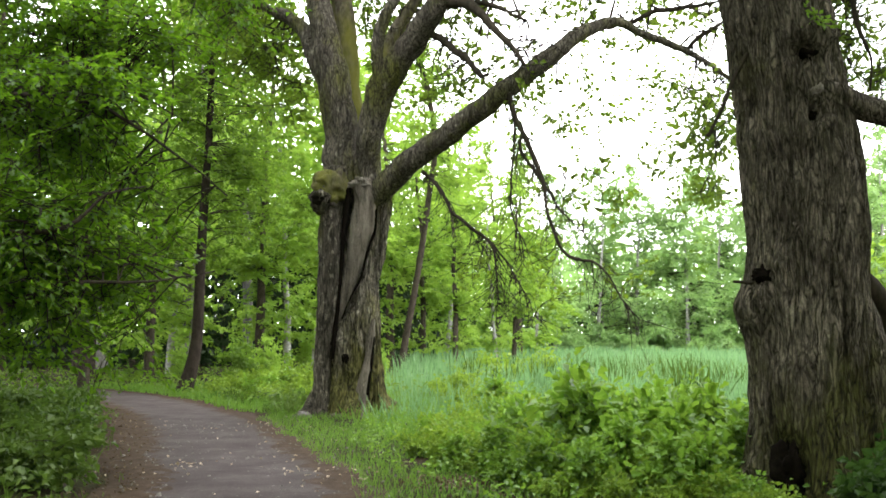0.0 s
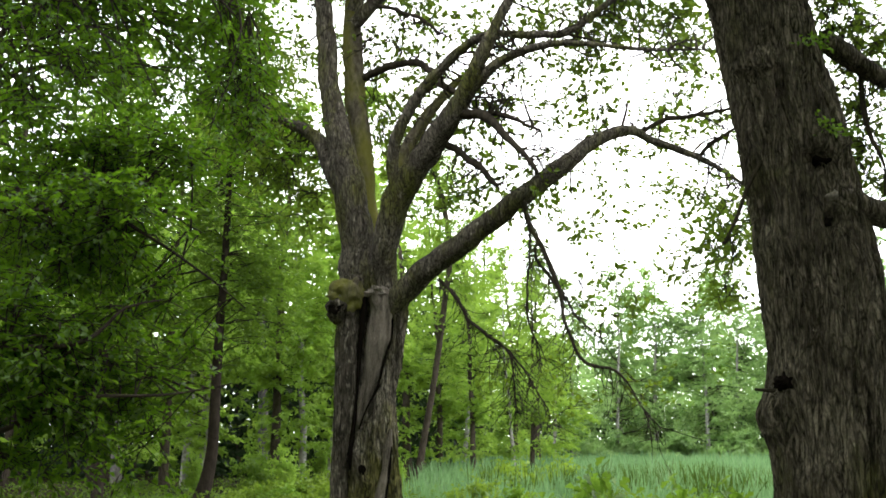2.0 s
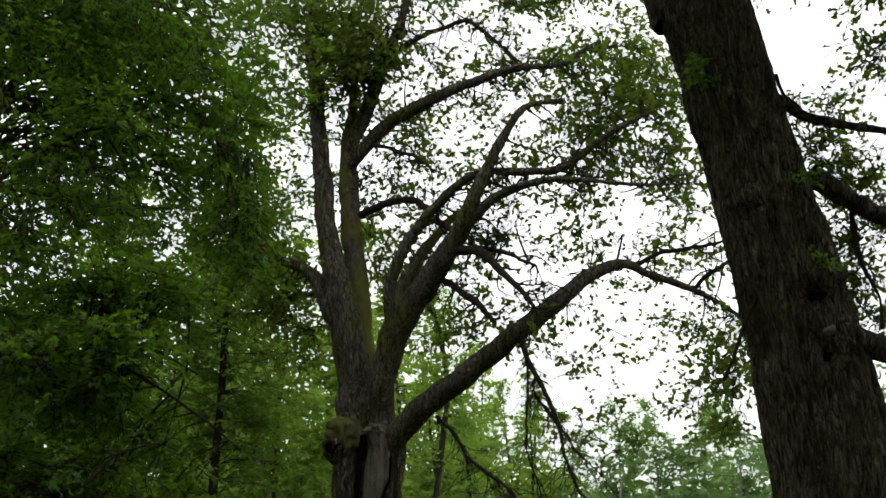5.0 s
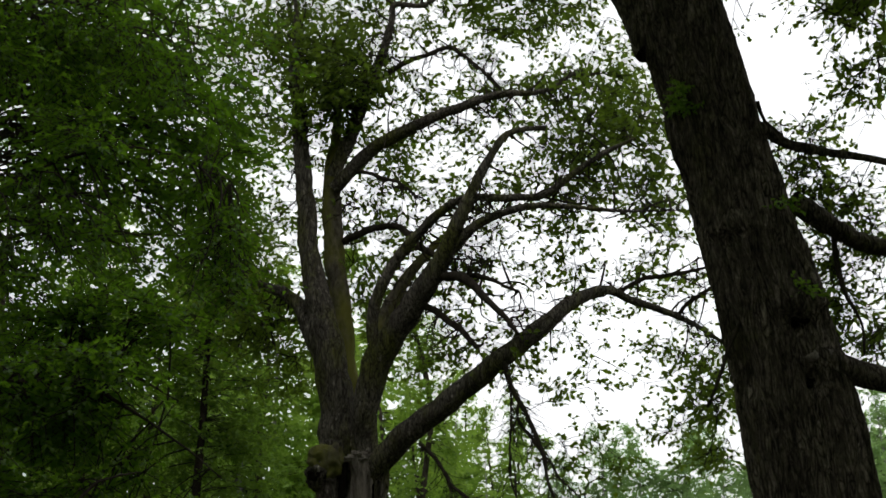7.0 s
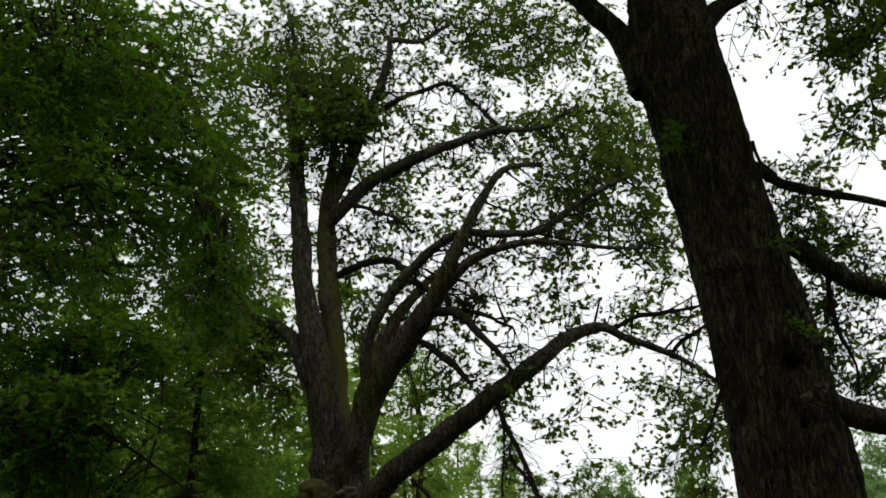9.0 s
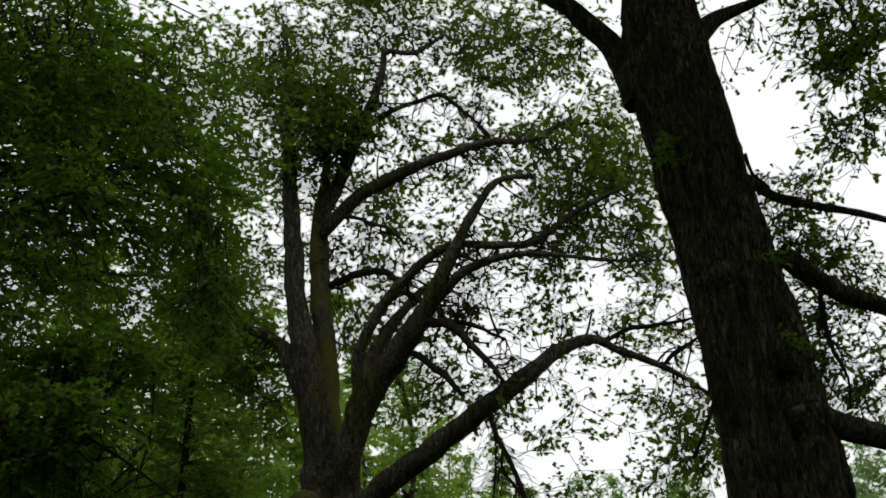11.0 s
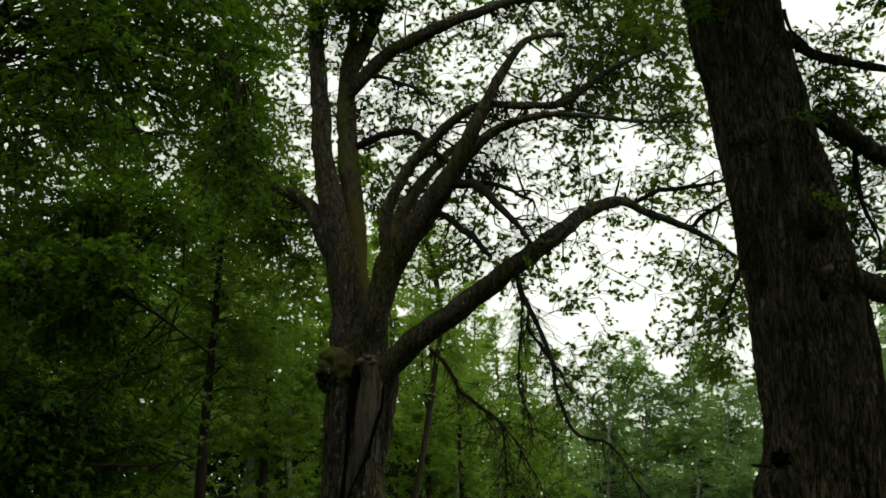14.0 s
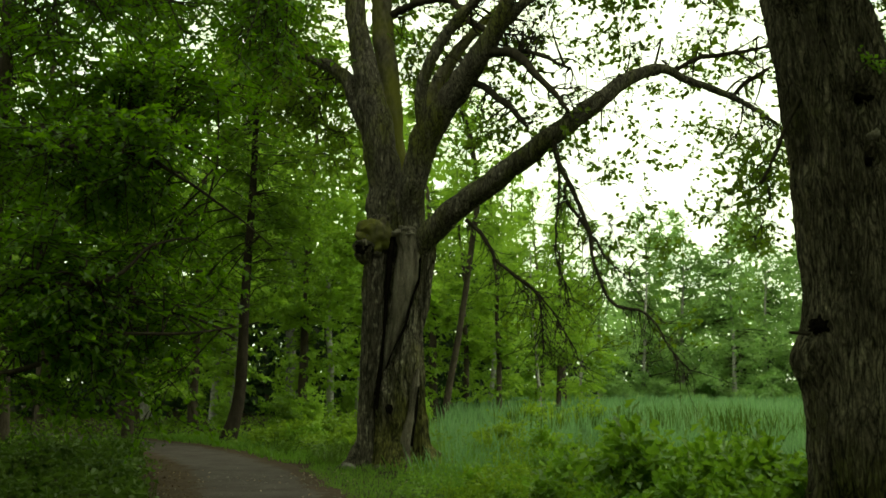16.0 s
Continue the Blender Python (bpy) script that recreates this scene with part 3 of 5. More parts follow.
OAK_LIMBS.append(("inner_branch", [(-0.47, 22.00, 7.67, 0.077), (-0.02, 21.80, 7.41, 0.076), (0.41, 21.50, 6.95, 0.064), (0.77, 21.20, 6.49, 0.048)]))
OAK_LIMBS.append(("upright_branch", [(-1.24, 22.60, 6.60, 0.090), (-0.83, 22.30, 7.46, 0.089), (-0.25, 22.00, 7.96, 0.077), (0.16, 21.60, 8.42, 0.054)]))
OAK_LIMBS.append(("low_limb", [(-1.42, 23.00, 4.35, 0.264), (-0.84, 22.60, 4.90, 0.248), (-0.27, 22.20, 5.33, 0.233), (0.39, 21.80, 5.77, 0.217), (1.15, 21.40, 6.24, 0.197), (1.81, 21.20, 6.69, 0.180), (2.48, 21.20, 7.26, 0.143), (2.95, 21.30, 7.51, 0.122), (3.41, 21.40, 7.62, 0.096), (3.88, 21.60, 7.46, 0.075), (4.51, 21.80, 7.27, 0.071), (5.10, 22.00, 7.06, 0.055), (5.78, 22.20, 6.66, 0.033)]))
OAK_LIMBS.append(("side_branch", [(3.53, 21.50, 7.55, 0.048), (4.09, 21.40, 7.84, 0.048), (4.63, 21.30, 7.89, 0.042), (5.40, 21.20, 7.99, 0.026)]))
OAK_LIMBS.append(("rising_twig", [(4.81, 21.90, 7.25, 0.049), (5.12, 21.90, 7.50, 0.049), (5.48, 21.90, 7.73, 0.033)]))
OAK_LIMBS.append(("hanging_branch", [(1.23, 21.30, 6.22, 0.050), (1.37, 21.20, 5.77, 0.050), (1.57, 21.10, 5.21, 0.049), (1.84, 21.00, 4.61, 0.042), (1.93, 20.90, 3.96, 0.034), (2.12, 20.80, 3.37, 0.030), (2.29, 20.70, 3.08, 0.030), (2.84, 20.60, 2.89, 0.022), (3.13, 20.50, 2.42, 0.014), (3.51, 20.40, 1.86, 0.011)]))
OAK_LIMBS.append(("hanging_branch", [(1.50, 21.10, 5.37, 0.034), (1.43, 21.20, 5.15, 0.030), (1.72, 21.20, 4.74, 0.030), (1.95, 21.10, 4.35, 0.027), (2.27, 21.00, 3.86, 0.019), (2.59, 21.00, 3.55, 0.012)]))
OAK_LIMBS.append(("hanging_branch", [(1.20, 21.40, 6.19, 0.027), (1.39, 21.50, 5.55, 0.023), (1.31, 21.60, 4.80, 0.023), (1.34, 21.60, 3.93, 0.019), (1.56, 21.70, 3.28, 0.012)]))
OAK_LIMBS.append(("hanging_branch", [(-0.44, 22.20, 4.83, 0.044), (-0.10, 22.10, 4.54, 0.040), (0.18, 22.00, 4.03, 0.035), (0.56, 21.90, 3.69, 0.032), (0.92, 21.80, 3.38, 0.027), (1.05, 21.80, 2.96, 0.019), (1.02, 21.70, 2.20, 0.012)]))
OAK_LIMBS.append(("hanging_branch", [(0.92, 21.80, 3.38, 0.019), (1.26, 21.70, 2.96, 0.016), (1.57, 21.60, 2.41, 0.012), (1.73, 21.60, 1.98, 0.008)]))
OAK_LIMBS.append(("hanging_branch", [(-3.73, 24.20, 8.16, 0.026), (-3.63, 24.20, 7.66, 0.026), (-3.53, 24.20, 7.19, 0.013)]))
# masses of foliage: middle, half sizes, weight
OAK_BLOBS = [(-2.2, 24.1, 15.0, 1.3, 1.7, 1.1, 1.1), (-3.5, 24.6, 16.1, 1.2, 1.7, 1.0, 0.9), (-4.2, 25.1, 13.6, 0.8, 1.7, 1.0, 0.6), (-0.7, 23.6, 16.0, 1.5, 1.7, 0.8, 0.8), (1.3, 23.1, 15.3, 1.4, 1.7, 0.8, 0.8), (2.8, 22.6, 14.7, 1.2, 1.7, 1.0, 0.8), (0.4, 23.1, 13.3, 1.3, 1.7, 0.7, 0.7), (3.6, 21.6, 12.4, 0.9, 1.7, 0.9, 1.2), (2.5, 22.1, 12.1, 1.0, 1.7, 0.7, 0.9), (-0.2, 23.6, 11.6, 1.2, 1.5, 0.7, 0.9), (1.3, 22.1, 10.9, 0.9, 1.5, 0.7, 1.0), (2.6, 21.3, 9.7, 1.0, 1.5, 0.5, 1.0)]
OAK_BLOBS += [(3.9, 21.1, 9.1, 1.1, 1.7, 0.7, 1.3), (5.0, 22.2, 5.9, 0.6, 1.0, 0.7, 0.7), (3.7, 21.3, 10.6, 1.1, 1.5, 0.6, 1.0), (-1.3, 23.9, 10.5, 0.8, 1.5, 0.7, 0.9), (1.2, 21.7, 8.6, 1.1, 1.0, 0.5, 1.0), (0.6, 22.9, 7.5, 0.8, 1.2, 0.7, 0.8), (4.1, 22.6, 8.2, 1.2, 1.0, 0.5, 0.8), (5.2, 22.4, 6.7, 0.8, 1.5, 0.9, 1.0), (3.2, 22.6, 7.5, 0.5, 1.0, 0.2, 0.3), (1.7, 22.1, 6.2, 0.6, 1.0, 0.4, 0.8), (2.5, 21.1, 4.3, 0.8, 1.0, 0.3, 1.0), (5.4, 22.4, 5.3, 0.6, 1.2, 0.8, 1.1), (-4.6, 25.7, 9.8, 1.2, 1.7, 1.0, 1.3)]
OAK_BLOBS += [(-1.6, 23.9, 8.9, 0.6, 1.0, 1.0, 0.8), (-1.5, 24.1, 12.7, 0.7, 1.5, 1.0, 0.8), (-3.8, 24.6, 14.7, 0.9, 1.7, 0.9, 0.8), (4.9, 21.1, 10.5, 0.6, 1.5, 0.9, 0.9), (-0.3, 23.1, 8.4, 0.7, 1.0, 0.7, 0.7), (-0.4, 23.4, 10.2, 1.1, 1.0, 0.7, 0.8), (3.2, 21.6, 8.6, 0.6, 1.0, 0.4, 0.6), (1.9, 22.1, 7.5, 0.6, 1.0, 0.3, 0.2), (2.0, 21.0, 4.6, 0.4, 1.0, 0.3, 0.3), (2.9, 20.6, 2.7, 1.0, 1.0, 0.6, 0.2), (1.3, 21.7, 3.1, 0.6, 1.0, 0.9, 0.1), (0.3, 22.0, 6.7, 0.7, 1.0, 0.5, 0.8)]
OAK_BLOBS += [(-3.6, 24.3, 7.8, 0.8, 1.5, 1.0, 1.6), (3.7, 20.8, 11.0, 0.7, 1.2, 0.5, 0.8), (4.0, 20.6, 9.4, 0.7, 1.2, 0.5, 0.8), (3.0, 21.0, 8.6, 0.6, 1.2, 0.4, 0.6), (4.0, 20.8, 8.0, 0.6, 1.2, 0.35, 0.7), (2.3, 21.4, 10.3, 0.7, 1.2, 0.5, 0.7), (2.7, 21.0, 10.5, 0.9, 1.2, 0.5, 0.7), (4.2, 20.8, 11.6, 0.8, 1.2, 0.6, 0.8), (-3.0, 25.2, 12.3, 0.8, 1.2, 1.3, 0.5), (-0.8, 24.5, 12.0, 0.7, 1.2, 0.8, 0.7), (1.8, 22.5, 13.1, 0.9, 1.2, 0.5, 0.7)]
OAK_BLOBS += [(3.0, 20.8, 5.6, 0.9, 1.0, 0.8, 0.45), (3.1, 20.8, 8.8, 0.6, 1.0, 0.45, 0.5), (5.2, 21.5, 7.9, 0.5, 1.0, 0.6, 0.6)]
OAK_BLOBS += [(-2.7, 22.6, 12.6, 0.8, 0.7, 0.6, 3.0), (-2.0, 22.2, 12.8, 0.7, 0.7, 0.6, 3.0), (-2.5, 22.2, 13.8, 0.8, 0.8, 0.6, 2.4), (-1.5, 22.3, 13.4, 0.6, 0.8, 0.5, 2.0), (3.1, 19.9, 10.7, 0.6, 0.7, 0.5, 0.8), (3.6, 19.9, 11.3, 0.7, 0.7, 0.5, 0.7), (3.3, 19.9, 9.9, 0.6, 0.7, 0.4, 0.8)]
OAK_BLOBS += [(0.5, 22.6, 16.4, 1.8, 1.2, 0.9, 0.9), (-1.8, 22.8, 16.6, 1.6, 1.2, 0.8, 0.9), (3.2, 21.6, 15.6, 1.2, 1.2, 0.9, 0.8), (-4.4, 23.6, 15.0, 1.0, 1.2, 1.2, 1.1), (-4.1, 23.4, 9.8, 0.7, 1.0, 1.0, 0.9), (-4.4, 24.0, 8.6, 0.8, 1.0, 0.8, 1.6)]
OAK_BLOBS += [(1.5, 20.8, 6.7, 0.7, 0.8, 0.35, 0.9)]


def shifted(line, at):
    out = np.asarray(line, float).copy()
    out[:, :3] -= at
    return out


def bump(v, at, size, high):
    """A soft swelling of the trunk round a place."""
    return high * np.exp(-(((v - at) / size) ** 2).sum(-1))


def oak_trunk_swell(v, a):
    z = v[..., 2]
    root = 0.34 * np.exp(-np.clip(z, 0, 9) / 0.28) * (0.35 + np.clip(np.cos(5 * a[None] + 0.6), 0, 1) ** 1.5)
    twist = a[None] + 0.35 * z + 0.25 * np.sin(1.3 * z)
    flute = 0.055 * np.cos(3 * twist + 0.5) + 0.03 * np.cos(7 * twist)
    furrow = 0.022 * (1 - 2 * np.abs(vnoise(np.stack([np.cos(a)[None] * 5.5 + 0 * z, np.sin(a)[None] * 5.5 + 0 * z, z * 1.1], -1).reshape(-1, 3), 11).reshape(z.shape)))
    lump = 0.05 * fbm(v.reshape(-1, 3) * 1.7, 3, 21).reshape(z.shape)
    seam = -0.16 * np.exp(-(((a[None] + np.pi / 2 - 0.28 + 0.16 * (z - 2.6) + np.pi) % (2 * np.pi) - np.pi) / 0.10) ** 2) * np.clip(z - 0.4, 0, 1)
    return root + flute + furrow + lump + seam


def rugged(deep, turns, seed):
    """Furrowed bark relief for a column of the trunk."""
    def swell(v, a):
        z = v[..., 2]
        g = a[None] + turns * z
        c = np.stack([np.cos(g) * 3.2, np.sin(g) * 3.2, z * 1.7], -1).reshape(-1, 3)
        foot = 0.42 * np.exp(-np.clip(z, 0, 9) / 0.26) * (0.3 + np.clip(np.cos(3 * a[None] + seed), 0, 1) ** 1.5)
        return foot + deep * (0.5 - 1.7 * np.abs(vnoise(c, seed)).reshape(z.shape)) + deep * fbm(v.reshape(-1, 3) * 2.2, 3, seed + 1).reshape(z.shape)
    return swell


oak = thing("oak_tree", "huge old pollard oak with a twisted trunk and mossy limbs", "tree", OAK_AT)
b = Build()
prof = [(-1.9, 23.5, -0.25, 0.58), (-1.9, 23.5, 0.5, 0.50), (-1.9, 23.55, 1.8, 0.42), (-1.86, 23.62, 3.2, 0.40), (-1.82, 23.6, 4.0, 0.42), (-1.84, 23.5, 4.6, 0.46), (-1.86, 23.45, 5.0, 0.40), (-1.86, 23.45, 5.4, 0.20)]
tube(b, spline(shifted(prof, OAK_AT), 0.05), 96, 0.0, 3, oak_trunk_swell)
part("trunk", b, OAK_BARK, oak, "deeply furrowed and twisted brown trunk")
b = Build()
column = [(-2.50, 22.98, -0.15, 0.27), (-2.46, 22.97, 0.42, 0.175), (-2.43, 22.95, 0.98, 0.165), (-2.37, 22.93, 1.66, 0.185), (-2.33, 22.92, 2.12, 0.215), (-2.31, 22.91, 2.69, 0.228), (-2.30, 22.91, 3.26, 0.232), (-2.28, 22.92, 3.96, 0.228), (-2.24, 23.0, 4.5, 0.24), (-2.16, 23.08, 5.0, 0.24)]
tube(b, spline(shifted(column, OAK_AT), 0.04), 56, 0.0, 5, rugged(0.026, 0.15, 5))
part("column", b, COLUMN_BARK, oak, "smoother dark column of the trunk")
b = Build()
column = [(-1.78, 23.15, -0.2, 0.58), (-1.82, 23.12, 0.41, 0.47), (-1.84, 23.1, 0.98, 0.425), (-1.78, 23.06, 1.55, 0.385), (-1.65, 23.03, 2.12, 0.335), (-1.52, 23.0, 2.69, 0.245), (-1.38, 22.97, 3.27, 0.175), (-1.29, 22.96, 3.84, 0.15), (-1.23, 22.98, 4.45, 0.16), (-1.22, 23.02, 4.8, 0.12)]
tube(b, spline(shifted(column, OAK_AT), 0.03), 104, 0.0, 6, rugged(0.075, 0.45, 9))
part("column", b, OAK_BARK, oak, "rugged mossy column spiralling up the trunk")
b = Build()
column = [(-1.14, 22.95, -0.15, 0.25), (-1.33, 22.92, 0.42, 0.17), (-1.35, 22.92, 0.98, 0.13), (-1.34, 22.94, 1.55, 0.10), (-1.34, 22.98, 2.05, 0.06), (-1.36, 23.02, 2.4, 0.03)]
tube(b, spline(shifted(column, OAK_AT), 0.03), 40, 0.0, 6, rugged(0.04, 0.3, 21))
part("column", b, OAK_BARK, oak, "mossy outer column split off by a crack")
b = Build()
slab = [(-2.16, 22.98, 1.65, 0.03), (-2.03, 22.9, 2.12, 0.085), (-1.88, 22.85, 2.69, 0.14), (-1.74, 22.83, 3.26, 0.195), (-1.64, 22.85, 3.83, 0.245), (-1.58, 22.87, 4.3, 0.25), (-1.60, 22.86, 4.62, 0.25), (-1.60, 22.86, 4.74, 0.21), (-1.60, 22.86, 4.80, 0.12)]
tube(b, spline(shifted(slab, OAK_AT), 0.03), 56, 0.0, 9, rugged(0.05, 0.6, 14))
slab_part = part("deadwood_slab", b, DEADWOOD, oak, "bare grey weathered deadwood twisting up the trunk")


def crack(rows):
    """A near-black strand laid between two strands of the trunk for the seam's shade."""
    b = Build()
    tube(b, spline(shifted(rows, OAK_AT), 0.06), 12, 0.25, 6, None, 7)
    part("crack", b, HOLLOW_BLACK, oak, "near-black strand for the shade in a trunk seam")


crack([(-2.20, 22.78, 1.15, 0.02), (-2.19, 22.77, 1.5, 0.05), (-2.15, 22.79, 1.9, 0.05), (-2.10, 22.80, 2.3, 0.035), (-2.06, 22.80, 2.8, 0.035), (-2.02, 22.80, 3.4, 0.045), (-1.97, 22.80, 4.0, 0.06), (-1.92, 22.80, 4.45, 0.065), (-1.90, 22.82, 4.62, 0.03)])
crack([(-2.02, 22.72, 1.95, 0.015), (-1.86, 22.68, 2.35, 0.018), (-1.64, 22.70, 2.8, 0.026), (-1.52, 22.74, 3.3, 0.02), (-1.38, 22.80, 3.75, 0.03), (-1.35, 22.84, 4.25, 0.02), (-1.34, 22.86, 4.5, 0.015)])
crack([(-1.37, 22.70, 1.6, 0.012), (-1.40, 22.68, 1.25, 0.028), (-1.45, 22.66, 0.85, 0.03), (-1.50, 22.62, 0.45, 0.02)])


def lump(build, at, size, seed, rough=0.3, rings=20, sides=28):
    u, w = np.meshgrid(np.linspace(0.02, np.pi - 0.02, rings), np.linspace(0, 2 * np.pi, sides, endpoint=False), indexing="ij")
    d = np.stack([np.sin(u) * np.cos(w), np.sin(u) * np.sin(w), np.cos(u)], -1)
    k = 1 + rough * fbm(d.reshape(-1, 3) * 2.2 + seed, 3, seed).reshape(u.shape)
    i, j = np.meshgrid(np.arange(rings - 1), np.arange(sides), indexing="ij")
    build.add((d * k[..., None] * np.asarray(size) + np.asarray(at)).reshape(-1, 3), np.stack([i * sides + j, (i + 1) * sides + j, (i + 1) * sides + (j + 1) % sides, i * sides + (j + 1) % sides], -1))


b = Build()
lump(b, np.array([-2.26, 22.90, 4.62]) - OAK_AT, (0.35, 0.33, 0.35), 3, 0.38, 36, 48)
lump(b, np.array([-2.47, 22.84, 4.80]) - OAK_AT, (0.17, 0.2, 0.15), 6, 0.2, 20, 28)
burl = part("burl", b, MOSS_BARK, oak, "mossy swollen burl with a cut face")
b = Build()
lump(b, np.array([-2.42, 22.82, 4.36]) - OAK_AT, (0.27, 0.25, 0.27), 8, 0.4, 30, 40)
part("burl", b, COLUMN_BARK, oak, "dark bark burl below the mossy one")
b = Build()
lump(b, np.array([-1.64, 22.79, 4.68]) - OAK_AT, (0.20, 0.18, 0.11), 12, 1.0, 30, 44)
part("broken_top", b, SCAR, slab_part, "pale splintered top of the deadwood")
b = Build()
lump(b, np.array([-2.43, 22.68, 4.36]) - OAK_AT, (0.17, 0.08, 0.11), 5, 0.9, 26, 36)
part("cut_hollow", b, HOLLOW_BLACK, burl, "near-black lump on the cut face of the burl")
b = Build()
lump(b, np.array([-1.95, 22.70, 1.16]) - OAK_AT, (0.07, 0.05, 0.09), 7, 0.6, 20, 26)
part("knot_hole", b, HOLLOW_BLACK, oak, "small dark hole in the trunk")
b = Build()
rib = [(-1.40, 22.80, 1.95, 0.03), (-1.44, 22.76, 1.6, 0.065), (-1.50, 22.71, 1.1, 0.075), (-1.57, 22.67, 0.7, 0.075), (-1.64, 22.65, 0.25, 0.07), (-1.68, 22.62, -0.1, 0.07)]
tube(b, spline(shifted(rib, OAK_AT), 0.03), 28, 0.0, 4, rugged(0.025, 0.3, 17))
part("bare_rib", b, DEADWOOD, oak, "smooth grey rib of bare wood")
for k, rows in enumerate(([(-1.35, 23.0, 0.5, 0.16), (-1.12, 22.85, 0.18, 0.13), (-0.85, 22.7, 0.0, 0.09), (-0.6, 22.6, -0.12, 0.05)], [(-2.5, 22.95, 0.5, 0.16), (-2.66, 22.8, 0.18, 0.13), (-2.85, 22.65, 0.0, 0.09), (-3.0, 22.5, -0.12, 0.05)], [(-1.75, 22.7, 0.4, 0.16), (-1.8, 22.45, 0.1, 0.12), (-1.85, 22.2, -0.1, 0.07)])):
    b = Build()
    tube(b, spline(shifted(rows, OAK_AT), 0.04), 20, 0.3, 3 + k, None, 5)
    part("root", b, (MOSS_BARK, COLUMN_BARK, OAK_BARK)[k], oak, "mossy root spreading from the trunk")
spine, hung, low_limb = [], [], oak
for name, rows in OAK_LIMBS:
    b = Build()
    line = spline(shifted(rows, OAK_AT), 0.12)
    big = rows[0][3] > 0.1
    bend = 0.35 * line[:, 3:4] if big else np.full((len(line), 1), 0.07)
    line[:, :3] += bend * np.stack([fbm(line[:, :3] * (1.6 if big else 2.6), 2, 31 + c) for c in range(3)], 1)
    tube(b, line, 28 if big else 10, 0.16, len(name), None, 4)
    made = part(name, b, MOSS_BARK if name in ("back_stem", "mossy_limb") else LIMB_BARK if big else TWIG, low_limb if name == "hanging_branch" else oak)
    low_limb = made if name == "low_limb" else low_limb
    if name == "hanging_branch":
        hung.append(line)
    if name not in ("left_stem", "main_fork", "back_stem", "low_limb"):
        spine.append(line[len(line) // 4:])
    else:
        spine.append(line[len(line) // 2:])
spine = np.vstack(spine)
wood, green = Build(), Build()
foliage(wood, green, spine, shifted(OAK_BLOBS, OAK_AT) * [1, 1, 1, 1, 0.6, 1, 1] + [0, 0.6, 0, 0, 0, 0, 0], 1160, 6, 6, 0.125, gap=-0.6, droop=0.12, seed=3, wide=0.74, tilt=1.1, curl=0.22, thick=0.007, reach=0.5, spread=1.45, tuft=0.35, sides=3, rounds=6)
# crooked side branches between the limbs and the leaves
bare = np.vstack(hung)[:, :3]
clear = spine[np.linalg.norm(spine[:, None, :3] - bare[None, ::3], axis=2).min(1) > 0.25]
a = clear[RNG.integers(0, len(clear), 420), :3]
goals = in_blobs(shifted(OAK_BLOBS, OAK_AT), 2500, -0.6, seed=4)
far = np.linalg.norm(a[:, None] - goals[None], axis=2) + RNG.uniform(0, 3.0, (len(a), len(goals))) + 9 * (np.linalg.norm(a[:, None] - goals[None], axis=2) < 0.6) + 9 * (np.linalg.norm(a[:, None] - goals[None], axis=2) > 2.4)
e = goals[far.argmin(1)]
ln = np.linalg.norm(e - a, axis=1)[:, None]
knee = a + (e - a) * 0.55 + RNG.normal(0, 0.2, a.shape) * ln
sticks(wood, a, (a + knee) / 2 + RNG.normal(0, 0.16, a.shape) * ln, knee, 0.012 + 0.014 * ln[:, 0], np.full(len(a), 0.011), 6, 5)
sticks(wood, knee, (e + knee) / 2 + RNG.normal(0, 0.18, a.shape) * ln, e, np.full(len(a), 0.011), np.full(len(a), 0.005), 6, 4)
for _ in range(2):
    tip = knee + RNG.normal(0, 0.4, a.shape) * np.clip(ln, 0.5, 1.5)
    sticks(wood, knee, (knee + tip) / 2 + RNG.normal(0, 0.14, a.shape), tip, np.full(len(a), 0.009), np.full(len(a), 0.004), 5, 4)
bare = np.vstack(hung)[:, :3]
a = bare[RNG.integers(0, len(bare), 420)]
c = a + RNG.normal(0, 0.34, (420, 3)) * [1, 1, 0.4] - np.column_stack([np.zeros((420, 2)), RNG.uniform(0.1, 0.8, 420)])
sticks(wood, a, (a + c) / 2 + RNG.normal(0, 0.14, (420, 3)), c, np.full(420, 0.008), np.full(420, 0.004), 5, 4)
part("twig_work", wood, TWIG, oak, "crooked dark twigs", kind="stuff")
part("crown", green, OAK_LEAF, oak, "thin open crown of small oak leaves", smooth=False, kind="stuff")

# ---- the leaning oak nearest the camera ----
RIGHT_AT = np.array([3.57, 11.2, 0.0])
RIGHT_LIMBS = []
RIGHT_LIMBS.append(("limb", [(3.71, 11.10, 5.71, 0.111), (4.01, 11.20, 5.51, 0.112), (4.38, 11.30, 5.32, 0.101), (4.85, 11.50, 5.26, 0.095), (5.62, 11.80, 5.05, 0.077), (6.48, 12.20, 4.63, 0.049)]))
RIGHT_LIMBS.append(("limb", [(3.48, 11.20, 6.62, 0.061), (3.79, 11.20, 6.38, 0.056), (4.17, 11.20, 6.28, 0.047), (4.91, 11.30, 6.17, 0.037), (5.77, 11.50, 5.99, 0.023)]))
RIGHT_LIMBS.append(("limb", [(3.72, 10.90, 4.02, 0.136), (4.03, 10.90, 3.84, 0.136), (4.39, 10.90, 3.73, 0.120), (5.13, 11.00, 3.51, 0.088), (5.99, 11.20, 3.14, 0.056)]))
RIGHT_LIMBS.append(("limb", [(2.47, 11.30, 7.57, 0.197), (2.25, 11.40, 8.24, 0.156), (1.98, 11.40, 8.56, 0.128), (1.65, 11.50, 8.98, 0.109), (0.99, 11.80, 9.54, 0.082), (0.04, 12.20, 10.06, 0.049)]))
